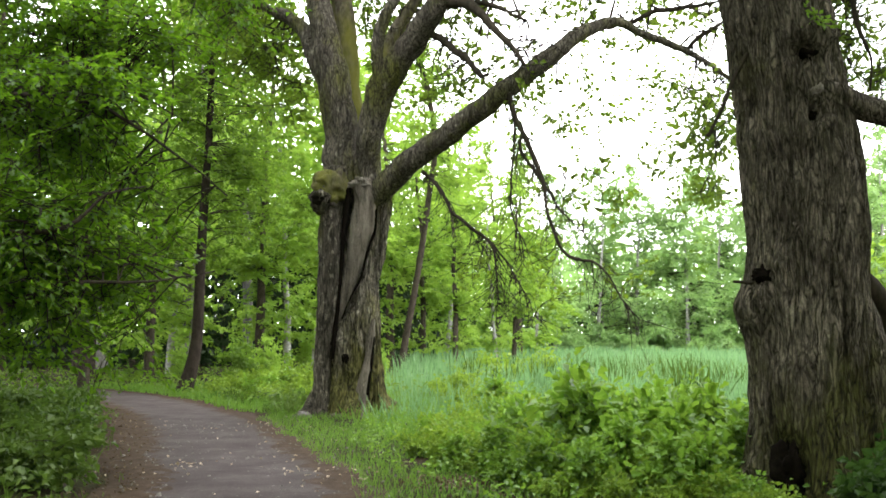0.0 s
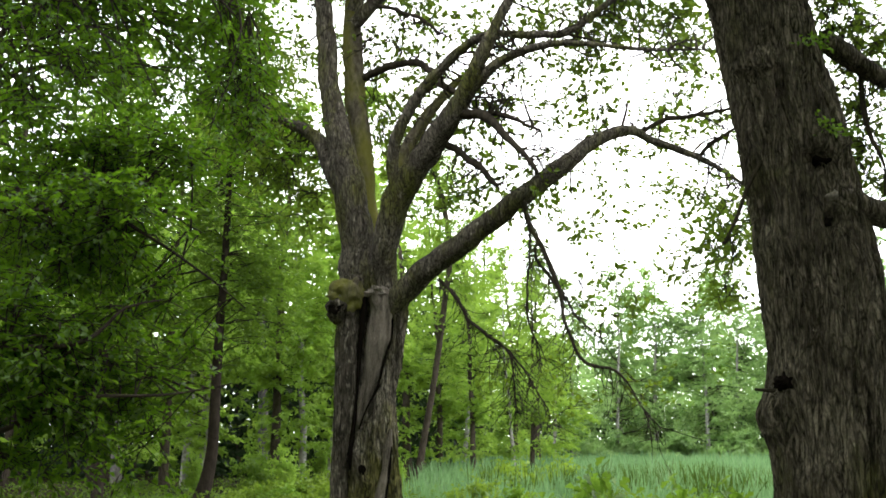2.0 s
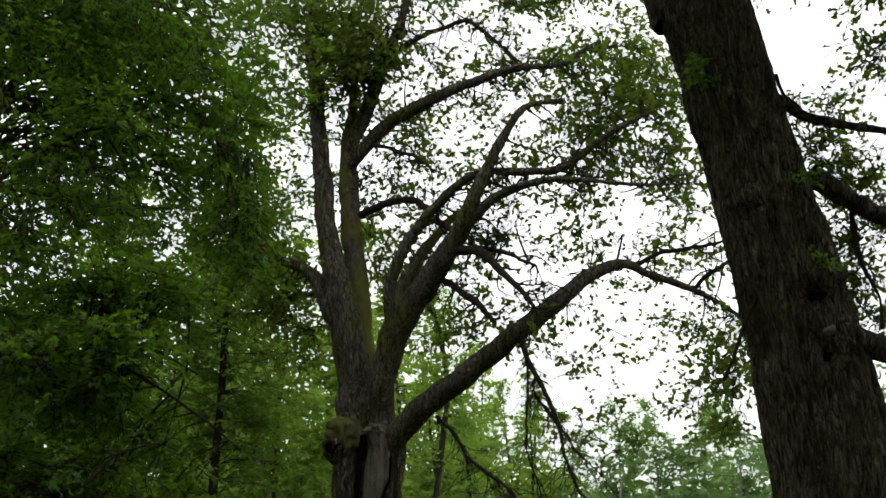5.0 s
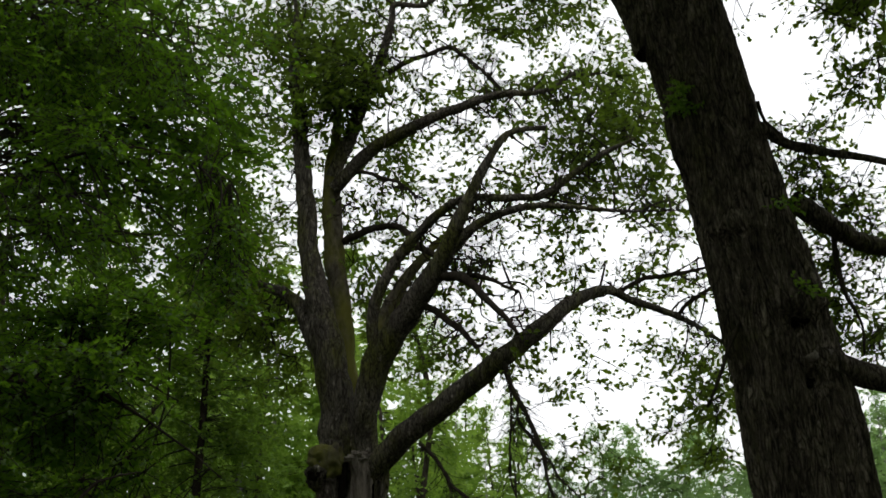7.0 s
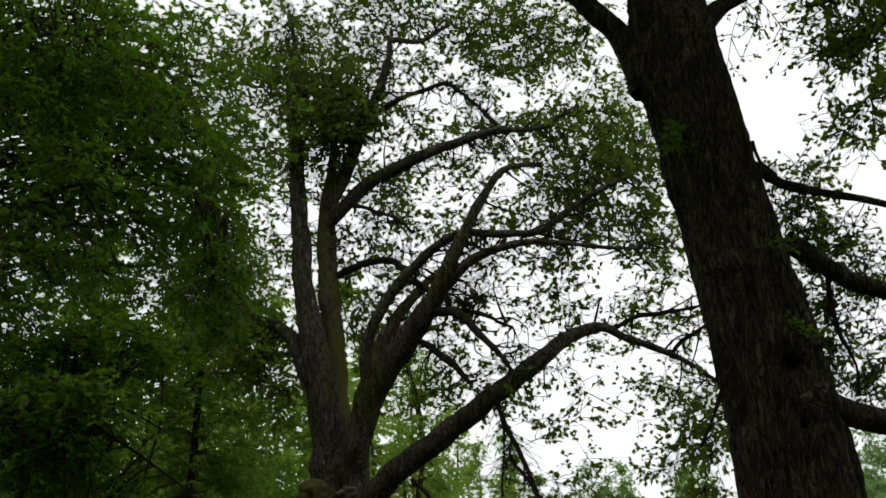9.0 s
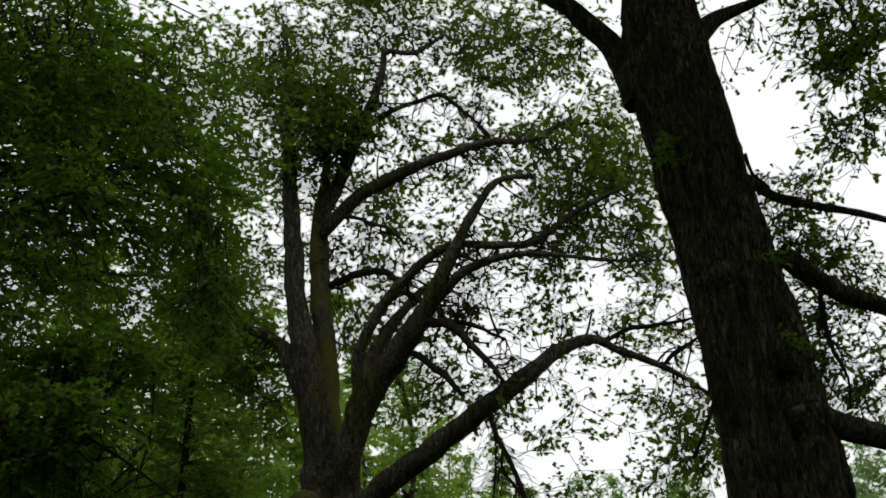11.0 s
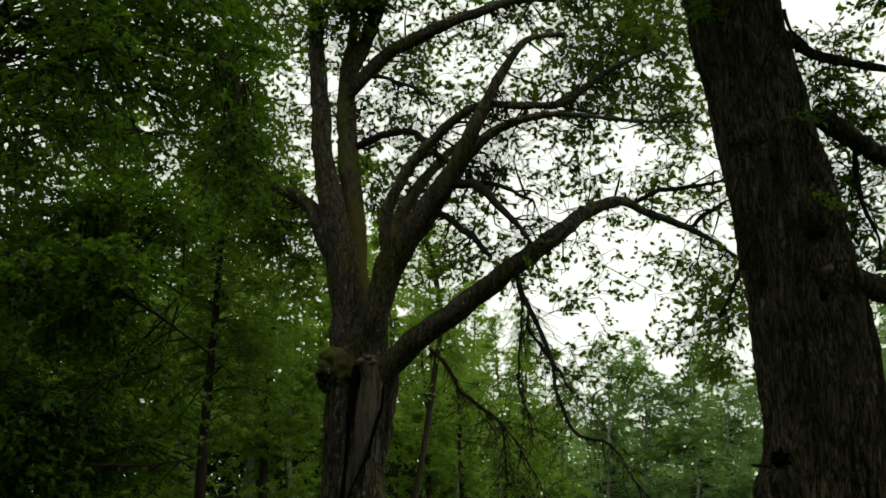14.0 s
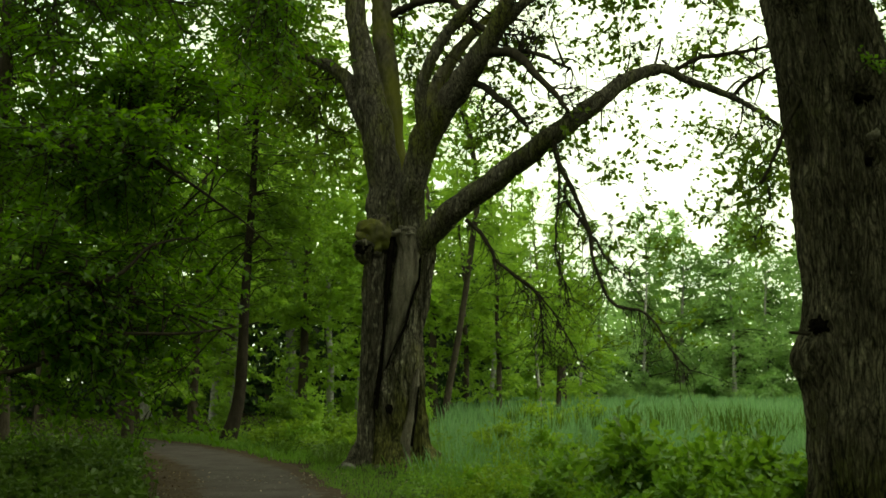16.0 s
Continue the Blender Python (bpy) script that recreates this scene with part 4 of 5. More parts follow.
RIGHT_LIMBS.append(("limb", [(3.0, 11.20, 8.2, 0.16), (3.3, 11.20, 8.55, 0.10), (3.6, 11.20, 8.7, 0.065), (3.9, 11.20, 8.84, 0.055), (4.5, 11.1, 9.1, 0.045), (5.2, 10.9, 9.2, 0.03)]))
RIGHT_LIMBS.append(("branch", [(4.5, 11.1, 9.1, 0.03), (4.75, 11.0, 8.6, 0.022), (4.95, 11.0, 8.0, 0.016), (4.9, 11.0, 7.5, 0.01)]))
RIGHT_LIMBS.append(("branch", [(4.17, 11.30, 5.36, 0.034), (4.17, 11.30, 5.02, 0.031), (4.19, 11.20, 4.66, 0.025), (4.30, 11.20, 4.39, 0.017), (4.28, 11.20, 4.07, 0.011)]))
RIGHT_LIMBS.append(("branch", [(3.51, 11.20, 6.89, 0.025), (3.57, 11.20, 6.65, 0.022), (3.74, 11.20, 6.49, 0.017)]))
RIGHT_LIMBS.append(("branch", [(2.98, 10.90, 4.37, 0.022), (2.83, 10.90, 4.09, 0.022), (2.69, 10.80, 3.79, 0.019), (2.55, 10.80, 3.52, 0.013)]))
RIGHT_BLOBS = [(4.28, 12.1, 6.25, 0.4, 0.5, 0.3, 2.2), (4.65, 12.2, 6.0, 0.35, 0.5, 0.3, 1.8), (5.1, 12.2, 6.0, 0.5, 0.6, 0.35, 1.0), (4.05, 12.1, 6.95, 0.3, 0.4, 0.3, 1.2), (4.25, 12.0, 6.7, 0.35, 0.4, 0.25, 1.5), (4.3, 12.1, 5.4, 0.35, 0.5, 0.35, 1.8), (4.8, 12.2, 5.4, 0.4, 0.5, 0.35, 2.0), (4.45, 12.2, 4.8, 0.35, 0.5, 0.4, 1.6), (4.9, 12.2, 4.7, 0.5, 0.6, 0.5, 1.6)]
RIGHT_BLOBS += [(3.7, 11.8, 7.4, 0.15, 0.3, 0.35, 1.0), (3.6, 11.8, 7.95, 0.15, 0.3, 0.3, 0.9), (4.4, 11.3, 8.7, 0.7, 0.6, 0.3, 1.3), (2.0, 11.8, 8.8, 0.5, 1.0, 0.3, 0.8), (2.6, 11.0, 3.5, 0.2, 0.6, 0.4, 0.5)]
NEAR_SPRAYS = [(4.5, 11.0, 7.05, 0.22, 0.3, 0.32, 0.8), (5.0, 11.0, 7.5, 0.4, 0.4, 0.6, 1.2), (4.15, 9.6, 7.5, 0.4, 0.5, 0.3, 1.4), (4.1, 9.4, 6.95, 0.3, 0.4, 0.3, 1.2), (4.8, 10.8, 8.5, 0.6, 0.5, 0.35, 1.2)]
RIGHT_BLOBS += [(3.2, 12.5, 11.5, 2.2, 2.0, 1.2, 0.5), (1.2, 12.8, 11.3, 1.2, 1.2, 0.9, 0.5)]
# Upper crown out of view, made larger to shade the path and bank.
CROWN_TOP = [(1.5, 10.0, 12.4, 2.6, 2.4, 1.4, 1.0), (4.5, 10.5, 12.8, 2.4, 2.4, 1.6, 1.0), (0.0, 8.0, 11.6, 2.0, 2.2, 1.2, 1.0), (3.0, 8.5, 13.8, 2.6, 2.4, 1.4, 1.0), (6.5, 9.5, 11.5, 1.8, 2.2, 1.6, 1.0), (-1.6, 9.5, 12.2, 1.6, 2.0, 1.0, 1.0)]


def right_trunk_swell(v, a):
    z = v[..., 2]
    root = 0.42 * np.exp(-np.clip(z, 0, 9) / 0.35) * (0.25 + np.clip(np.cos(4 * a[None] - 0.4), 0, 1) ** 1.5)
    c = np.stack([np.cos(a)[None] * 9 + 0.35 * np.sin(0.9 * z), np.sin(a)[None] * 9 + 0 * z, z * 1.8], -1).reshape(-1, 3)
    ridge = 0.058 * (0.55 - np.abs(vnoise(c, 41)).reshape(z.shape) * 1.6) + 0.012 * (0.5 - np.abs(vnoise(c * [2.3, 2.3, 3.0], 43)).reshape(z.shape))
    broad = 0.055 * fbm(v.reshape(-1, 3) * 1.7, 3, 47).reshape(z.shape)
    knots = bump(v, np.array([-0.50, -0.42, 2.25]), (0.16, 0.25, 0.13), 0.08) + bump(v, np.array([-0.60, -0.1, 1.93]), (0.25, 0.4, 0.27), 0.17)
    knots = knots + bump(v, np.array([0.12, -0.55, 3.95]), (0.17, 0.3, 0.12), 0.07) + bump(v, np.array([-0.06, -0.55, 4.45]), (0.2, 0.3, 0.13), 0.07)
    knots = knots + bump(v, np.array([-0.5, -0.3, 5.35]), (0.22, 0.4, 0.16), 0.07) - bump(v, np.array([-0.32, -0.5, 0.28]), (0.17, 0.4, 0.28), 0.30)
    dents = bump(v, np.array([-0.03, -0.52, 3.72]), (0.09, 0.3, 0.10), 0.12) + bump(v, np.array([-0.10, -0.52, 4.30]), (0.13, 0.3, 0.10), 0.12)
    dents = dents + bump(v, np.array([-0.46, -0.42, 2.18]), (0.12, 0.3, 0.07), 0.07) + bump(v, np.array([-0.62, -0.4, 5.22]), (0.2, 0.3, 0.07), 0.08)
    return root + ridge + broad + knots - dents


right_oak = thing("oak_tree", "thick leaning oak with grey furrowed bark and old knots", "tree", RIGHT_AT)
b = Build()
prof = [(3.57, 11.2, -0.3, 0.50), (3.57, 11.2, 0.3, 0.50), (3.58, 11.2, 1.0, 0.52), (3.60, 11.2, 1.6, 0.54), (3.61, 11.2, 2.2, 0.555), (3.60, 11.2, 2.7, 0.56), (3.55, 11.2, 3.3, 0.555), (3.49, 11.2, 4.0, 0.53), (3.37, 11.2, 4.7, 0.52), (3.24, 11.2, 5.4, 0.49), (3.12, 11.2, 6.1, 0.48), (3.0, 11.2, 6.7, 0.455), (2.88, 11.2, 7.3, 0.45), (2.76, 11.2, 8.0, 0.44), (2.72, 11.3, 8.7, 0.40), (2.75, 11.4, 9.6, 0.30), (2.85, 11.6, 10.6, 0.18), (2.95, 11.8, 11.6, 0.06)]
right_line = spline(shifted(prof, RIGHT_AT), 0.05)
tube(b, right_line, 200, 0.0, 3, right_trunk_swell)
right_trunk = part("trunk", b, GREY_BARK, right_oak, "grey-brown trunk with long furrows")
b = Build()
spur = [(4.40, 11.4, -0.3, 0.50), (4.32, 11.4, 0.4, 0.40), (4.24, 11.4, 1.1, 0.32), (4.12, 11.35, 1.7, 0.24), (3.96, 11.3, 2.4, 0.14)]
tube(b, spline(shifted(spur, RIGHT_AT), 0.04), 40, 0.15, 12, None, 5)
part("root_buttress", b, GREY_BARK, right_oak, "mossy buttress rising from the root")
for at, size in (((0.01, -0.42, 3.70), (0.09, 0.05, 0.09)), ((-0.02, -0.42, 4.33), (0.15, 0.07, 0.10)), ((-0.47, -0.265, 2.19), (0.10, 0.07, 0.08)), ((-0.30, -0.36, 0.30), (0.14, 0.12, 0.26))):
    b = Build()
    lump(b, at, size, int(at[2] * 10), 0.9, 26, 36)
    part("knot_hole", b, HOLLOW_BLACK, right_trunk, "near-black lump for the shade in a knot hole")
b = Build()
tube(b, spline([(-0.45, -0.2, 2.1, 0.02), (-0.62, -0.22, 2.12, 0.018), (-0.76, -0.24, 2.13, 0.012)], 0.05), 8, 0.2, 2)
part("broken_stub", b, TWIG, right_trunk, "short broken twig stub")
for at, size in (((-0.02, -0.40, 4.52), (0.28, 0.14, 0.13)), ((0.03, -0.41, 3.84), (0.17, 0.12, 0.09))):
    b = Build()
    lump(b, at, size, int(at[2] * 10) + 3, 0.45, 26, 36)
    part("knot", b, GREY_BARK, right_trunk, "swollen lip of an old knot")
b = Build()
lump(b, (0.06, -0.46, 3.95), (0.14, 0.09, 0.10), 17, 0.6, 26, 34)
part("healed_scar", b, SCAR, right_trunk, "pale grey healed branch scar")
b = Build()
stub = [(4.10, 11.5, 2.40, 0.07), (4.36, 11.5, 2.08, 0.10), (4.5, 11.5, 1.78, 0.11), (4.56, 11.5, 1.45, 0.09), (4.58, 11.5, 1.3, 0.05)]
tube(b, spline(shifted(stub, RIGHT_AT), 0.05), 16, 0.3, 4, None, 6)
part("dead_stub", b, TWIG, right_trunk, "dark dead branch stub behind the trunk")
spine = [right_line[int(len(right_line) * 0.75):]]
for name, rows in RIGHT_LIMBS:
    b = Build()
    line = spline(shifted(rows, RIGHT_AT), 0.1)
    line[:, :3] += 0.3 * line[:, 3:4] * np.stack([fbm(line[:, :3] * 2, 2, 61 + c) for c in range(3)], 1)
    tube(b, line, 24 if name == "limb" else 8, 0.18, 7, None, 5)
    part(name, b, GREY_BARK if name == "limb" else TWIG, right_oak)
    spine.append(line[len(line) // 3:])
wood, green = Build(), Build()
foliage(wood, green, np.vstack(spine), shifted(RIGHT_BLOBS, RIGHT_AT), 215, 6, 6, 0.07, gap=-0.3, droop=0.1, seed=5, thick=0.001, tilt=0.9, lobed=True, wide=0.7, curl=0.25, rounds=7, spread=1.3)
foliage(wood, green, np.vstack(spine), shifted(NEAR_SPRAYS, RIGHT_AT), 46, 6, 6, 0.095, gap=-0.3, droop=0.1, seed=6, thick=0.001, tilt=0.9, lobed=True, wide=0.7, curl=0.25, rounds=6, spread=1.2)
foliage(wood, green, np.vstack(spine[:1] + spine[4:5]), shifted(CROWN_TOP, RIGHT_AT), 330, 7, 8, 0.16, gap=-0.5, seed=15, thick=0.006, tilt=0.9, fine=False)
part("twig_work", wood, TWIG, right_oak, "crooked dark twigs", kind="stuff")
part("crown", green, OAK_LEAF, right_oak, "loose sprays of lobed green leaves", smooth=False, kind="stuff")
wood, green = Build(), Build()
shoots = np.array([(-0.95, -0.28, 6.85, 0), (-0.05, -0.42, 5.5, 0), (-1.0, -0.3, 6.6, 0), (0.05, -0.4, 4.55, 0)])
foliage(wood, green, shoots, [(*(q[:3] + [-0.03, -0.12, 0.05]), 0.14, 0.12, 0.14, 1) for q in shoots], 26, 3, 6, 0.06, gap=-1, thick=0.002, long=0.4)
part("shoot_growth", green, BUSH_LEAF, right_trunk, "small fresh leaf shoots on the bark", smooth=False, kind="stuff")

# ---- the wood: trees beside the path, behind it and across the meadow ----
def stem_line(h, r, lean, seed):
    z = np.linspace(-0.2, h, 12)
    rng = np.random.default_rng(seed)
    wob = np.cumsum(rng.normal(0, 0.05, (12, 2)), axis=0)
    return np.column_stack([lean[0] * z / h + wob[:, 0], lean[1] * z / h + wob[:, 1], z, r * np.clip(1.0 - z / (h * 1.02), 0.04, 1) ** 0.8 + 0.25 * r * np.exp(-np.clip(z, 0, 9) * 2.5)])


def forest_tree(label, h, r, low, spread, seed, wood_mat, leaf_mat, boughs, twigs, per, size, lean=(0.3, 0.1), blobs=None, line=None, gap=-0.35, droop=0.15, at=(0, 0, 0), name="tree", step=0.35, levels=7, flat=0.45, tilt=0.6, fine=False, extra=(), group="", wide=0.62, long=1.0):
    """A woodland tree with its trunk, side branches and crown; crown given by blobs, or in tiers from low to the top."""
    t = thing(name, label, "tree", at, group)
    line = spline(stem_line(h, r, lean, seed) if line is None else line, step)
    b = Build()
    tube(b, line, 16, 0.1, seed, None, 3)
    part("trunk", b, wood_mat, t)
    if blobs is None:
        rng = np.random.default_rng(seed + 50)
        blobs = []
        for k in range(levels * 3):
            z = low + (h * 1.03 - low) * ((k + 0.5) / (levels * 3))
            w = spread * (0.55 + 0.45 * math.sin(math.pi * min(1, 0.25 + 0.75 * (z - low) / (h - low)))) * (1 if z < h * 0.85 else 0.6)
            g = rng.uniform(0, 2 * math.pi)
            o = w * rng.uniform(0.25, 0.75)
            blobs.append((lean[0] * z / h + o * math.cos(g), lean[1] * z / h + o * math.sin(g), z, w * 0.55, w * 0.55, max(0.5, (h - low) / levels * 0.45), 1.0))
    wood, green = Build(), Build()
    spine = [line[line[:, 2] > low * 0.8]]
    for rows in extra:
        b = Build()
        limb = spline(rows, 0.15)
        limb[:, :3] += 0.03 * np.stack([fbm(limb[:, :3] * 2, 2, 71 + c) for c in range(3)], 1)
        tube(b, limb, 8, 0.15, seed)
        part("bough", b, TWIG, t)
        spine.append(limb[len(limb) // 3:])
    foliage(wood, green, np.vstack(spine), blobs, boughs, twigs, per, size, gap=gap, droop=droop, seed=seed, thick=0.008, tilt=tilt, flat=flat, fine=fine, wide=wide, long=long)
    part("branch_work", wood, TWIG, t, kind="stuff")
    part("crown", green, leaf_mat, t, smooth=False, kind="stuff")
    return t


# the slim tree at the bend of the path
forest_tree("slim dark-stemmed young tree leaning at the bend of the path", 17, 0.2, 3, 3, 4, DARK_STEM, SHRUB_LEAF, 330, 7, 11, 0.13, at=(-7.3, 31.8, 0),
            line=[(0, 0, -0.2, 0.30), (0.22, 0.1, 0.58, 0.20), (0.37, 0.2, 1.5, 0.165), (0.42, 0.2, 2.8, 0.15), (0.46, 0.2, 4.2, 0.135), (0.55, 0.2, 5.9, 0.12), (0.63, 0.2, 7.5, 0.105), (0.68, 0.2, 9.3, 0.09), (0.75, 0.2, 11, 0.095), (0.8, 0.2, 14, 0.06), (0.8, 0.2, 17, 0.02)],
            blobs=[(0.6, 1.2, 5.5, 2.4, 1.5, 1.6, 1), (1.8, 0.6, 7.5, 1.6, 1.5, 1.3, 1.2), (-0.9, 0.9, 8.2, 1.8, 1.5, 1.2, 1), (0.9, 0, 10.2, 2.4, 2.2, 1.3, 1.2), (0.6, 0, 12.6, 2.6, 2.2, 1.4, 1.2), (0.8, 0, 15.2, 2.0, 2.0, 1.5, 1), (2.2, 1.2, 4.6, 1.0, 1.0, 0.6, 0.3), (-1.4, 1.2, 4.0, 0.8, 1.0, 0.5, 0.2)])
# the thin leaning tree at the edge of the reeds
forest_tree("thin grey leaning tree at the edge of the reeds", 14, 0.2, 4, 2, 5, SMOOTH_BARK, WOOD_LEAF, 110, 6, 9, 0.14, at=(-1.75, 44, 0),
            line=[(0, 0, -0.4, 0.16), (0.3, 0, 1.5, 0.135), (0.64, -0.2, 3.25, 0.125), (0.96, -0.4, 5.2, 0.115), (1.23, -0.6, 7.15, 0.11), (1.45, -0.8, 8.9, 0.10), (1.2, -1.2, 10.8, 0.115), (0.85, -1.4, 12.2, 0.09), (0.55, -1.5, 13.6, 0.04)],
            blobs=[(1.4, -0.8, 9.8, 1.6, 1.5, 0.9, 1), (0.8, -1.2, 12, 1.6, 1.5, 1.2, 1.2), (2.2, -0.8, 7.6, 1.0, 1.2, 0.7, 0.6), (0.4, -0.4, 6.4, 0.8, 1, 0.6, 0.5)])

# beeches that hang over the path, close by
def reach_out(*rows):
    return [(x, y, z, r) for (x, y, z), r in zip(rows, np.linspace(0.05, 0.008, len(rows)))]


BEECH_SPRAYS = [(5.1, 2.0, 11.0, 0.9, 1.0, 0.72, 0.38), (5.3, 2.0, 9.5, 0.8, 1.0, 0.64, 0.34), (4.6, 1.5, 10.0, 0.9, 1.0, 0.72, 0.34), (5.1, 2.0, 9.5, 0.8, 1.0, 0.64, 0.3), (3.8, 1.0, 8.4, 1.0, 1.0, 0.8, 0.3), (3.3, 0.5, 10.0, 1.0, 1.0, 0.8, 0.3), (4.4, -1.5, 4.5, 1.1, 1.0, 0.6, 1.15), (4.8, -1.2, 3.7, 0.9, 1.0, 0.6, 1.26), (4.3, -2.0, 3.2, 0.8, 1.0, 0.5, 1.15), (4.8, -1.0, 2.7, 0.8, 1.0, 0.5, 1.15), (4.2, -2.0, 2.3, 0.8, 1.0, 0.5, 1.15)]
BEECH_SPRAYS += [(4.7, -1.0, 2.0, 0.7, 1.0, 0.3, 0.8), (4.3, -1.5, 1.5, 0.7, 1.0, 0.35, 1.15), (3.5, 1.0, 10.0, 1.4, 1.0, 0.9, 0.45), (5.0, 2.0, 10.7, 1.2, 1.0, 1.1, 0.41), (4.1, 0.5, 7.8, 1.3, 1.0, 0.8, 0.45), (5.4, 2.0, 8.6, 0.8, 1.0, 1.0, 0.41), (4.4, 0.0, 6.0, 1.3, 1.0, 0.7, 1.38), (5.8, 1.6, 6.6, 0.7, 1.0, 0.7, 0.9), (2.0, 0, 5, 1.5, 1.5, 1.5, 0.46), (1.6, 0, 9, 1.5, 1.5, 1.5, 0.4), (0.8, 0, 12.5, 2.2, 2, 1.8, 0.5), (4.0, 1, 12, 1.6, 1.5, 0.9, 0.26)]
forest_tree("young beech hanging dense green sprays over the path", 15, 0.2, 1.5, 3, 6, SMOOTH_BARK, BEECH_LEAF, 420, 9, 12, 0.1, at=(-9.0, 14.5, 0.25), lean=(0.4, 0), droop=0.34, gap=-0.3, name="beech_tree", flat=0.24, tilt=0.4, fine=True, long=1.2,
            extra=(reach_out((0.1, 0, 3.6), (2, -1.0, 4.15), (3.45, -1.5, 4.17), (4.84, -1.5, 4.07), (5.23, -1.5, 3.91), (5.78, -1.3, 3.56), (6.42, -1.1, 3.03)),
                   reach_out((0.1, 0, 2.2), (2, -1.8, 2.35), (3.93, -2.5, 2.43), (4.95, -2.5, 2.49), (5.36, -2.3, 2.88), (5.74, -2.1, 3.0)),
                   reach_out((0.05, 0, 1.6), (2, -1.2, 1.5), (3.87, -2, 1.57), (4.73, -2, 1.94), (5.6, -1.5, 1.97), (6.3, -1.1, 2.12)),
                   reach_out((0.1, 0, 4.6), (1.8, -0.4, 4.7), (3.31, -0.5, 4.65), (4.96, -0.3, 4.45), (5.65, -0.1, 4.12)),
                   reach_out((0.2, 0, 5.4), (1.5, 0, 6.4), (2.83, 0, 7.04), (3.84, 0.5, 7.81), (4.83, 1.0, 8.1), (5.92, 1.5, 7.74)),
                   reach_out((0.3, 0, 8.2), (1.2, 0.2, 9.2), (2.3, 0.5, 9.93), (3.26, 1.0, 10.59), (4.19, 1.5, 10.46), (5.24, 2.5, 10.58))),
            blobs=BEECH_SPRAYS)
forest_tree("young beech with layered green sprays over the path", 17, 0.22, 2.5, 3, 7, SMOOTH_BARK, BEECH_LEAF, 340, 8, 9, 0.145, at=(-9.4, 21, 0.25), lean=(0.5, 0), droop=0.32, gap=-0.65, name="beech_tree", flat=0.3, tilt=0.5, fine=True, long=1.2,
            blobs=[(4.6, 0, 13.0, 1.0, 1.5, 0.9, 1.3), (3.7, -1, 11.7, 1.0, 1.5, 0.9, 1.0), (5.0, -2.5, 11.7, 1.0, 1.2, 0.8, 1.2), (5.1, -2.5, 10.0, 0.9, 1.2, 0.7, 1.2), (5.7, -1.5, 11.5, 0.9, 1.2, 0.7, 1.2), (3.8, -3.0, 12.0, 1.0, 1.2, 0.8, 1.2), (1.1, 0, 4.0, 1.8, 1.8, 0.8, 1.1), (1.3, 0, 5.6, 2.0, 2, 1.0, 1.2), (1.6, 0, 7.4, 2.1, 2, 1.0, 1.2), (3.0, 0, 9.6, 2.6, 2, 1.2, 1.3), (3.6, 0, 11.8, 2.8, 2, 1.3, 1.3), (3.0, 0, 14, 2.8, 2.2, 1.3, 1.2), (1.6, 0, 16, 2.4, 2.2, 1.2, 0.8), (5.2, -3.0, 11.3, 0.9, 1.0, 0.8, 2.2), (5.9, -3.0, 12.0, 0.8, 1.0, 0.8, 2.4), (5.8, -2.5, 10.2, 0.8, 1.0, 0.8, 2.0), (6.4, -2.0, 11.4, 0.7, 1.0, 0.8, 1.0), (5.2, -3.0, 8.3, 0.9, 1.0, 0.7, 1.4), (6.0, -2.4, 8.9, 0.6, 1.0, 0.5, 1.0), (6.4, -2.0, 13.0, 0.8, 1.0, 0.7, 1.1)])

# woodland behind: a few kinds, repeated
KINDS = [
    forest_tree("tall broadleaved woodland tree with a light green crown", 17, 0.22, 2.2, 3.4, 21, SMOOTH_BARK, WOOD_LEAF, 170, 5, 10, 0.23, at=(-13.5, 42, 0), lean=(0.6, 0.2), group="woodland trees", gap=-0.25, flat=0.22, tilt=0.42),
    forest_tree("slender woodland tree with a pale stem", 15, 0.15, 1.8, 2.8, 22, PALE_BARK, WOOD_LEAF, 165, 5, 10, 0.22, at=(-4.5, 41, 0), lean=(0.9, 0.1), group="woodland trees", gap=-0.25, flat=0.22, tilt=0.42),
    forest_tree("old woodland tree with a broad dense crown", 20, 0.3, 3.6, 4.2, 23, SMOOTH_BARK, BEECH_LEAF, 130, 5, 10, 0.3, at=(-18, 46, 0), lean=(-0.4, 0.3), group="woodland trees", gap=-0.08, flat=0.22, tilt=0.42),
    forest_tree("tree at the far side of the meadow, its leaves paled for haze", 14.4, 0.18, 0.8, 4.6, 24, PALE_BARK, PALE_LEAF, 250, 6, 9, 0.24, at=(12, 88, -0.25), lean=(0.4, 0.2), gap=-0.5, droop=0.05, group="woodland trees"),
    forest_tree("tall woodland beech with a smooth grey trunk", 21, 0.30, 6.5, 3.8, 25, GREY_STEM, BEECH_LEAF, 160, 5, 11, 0.25, at=(-16.4, 54.5, 0), lean=(0.2, 0.1), group="woodland trees", gap=-0.08, flat=0.22, tilt=0.42),
]
rng = np.random.default_rng(77)


def plant(kind, x, y, s):
    copy_thing(KINDS[kind], pose(x, y, ground_z(x, y) - 0.05, 0, 0, rng.uniform(0, 360)) @ Matrix.Scale(s, 4))


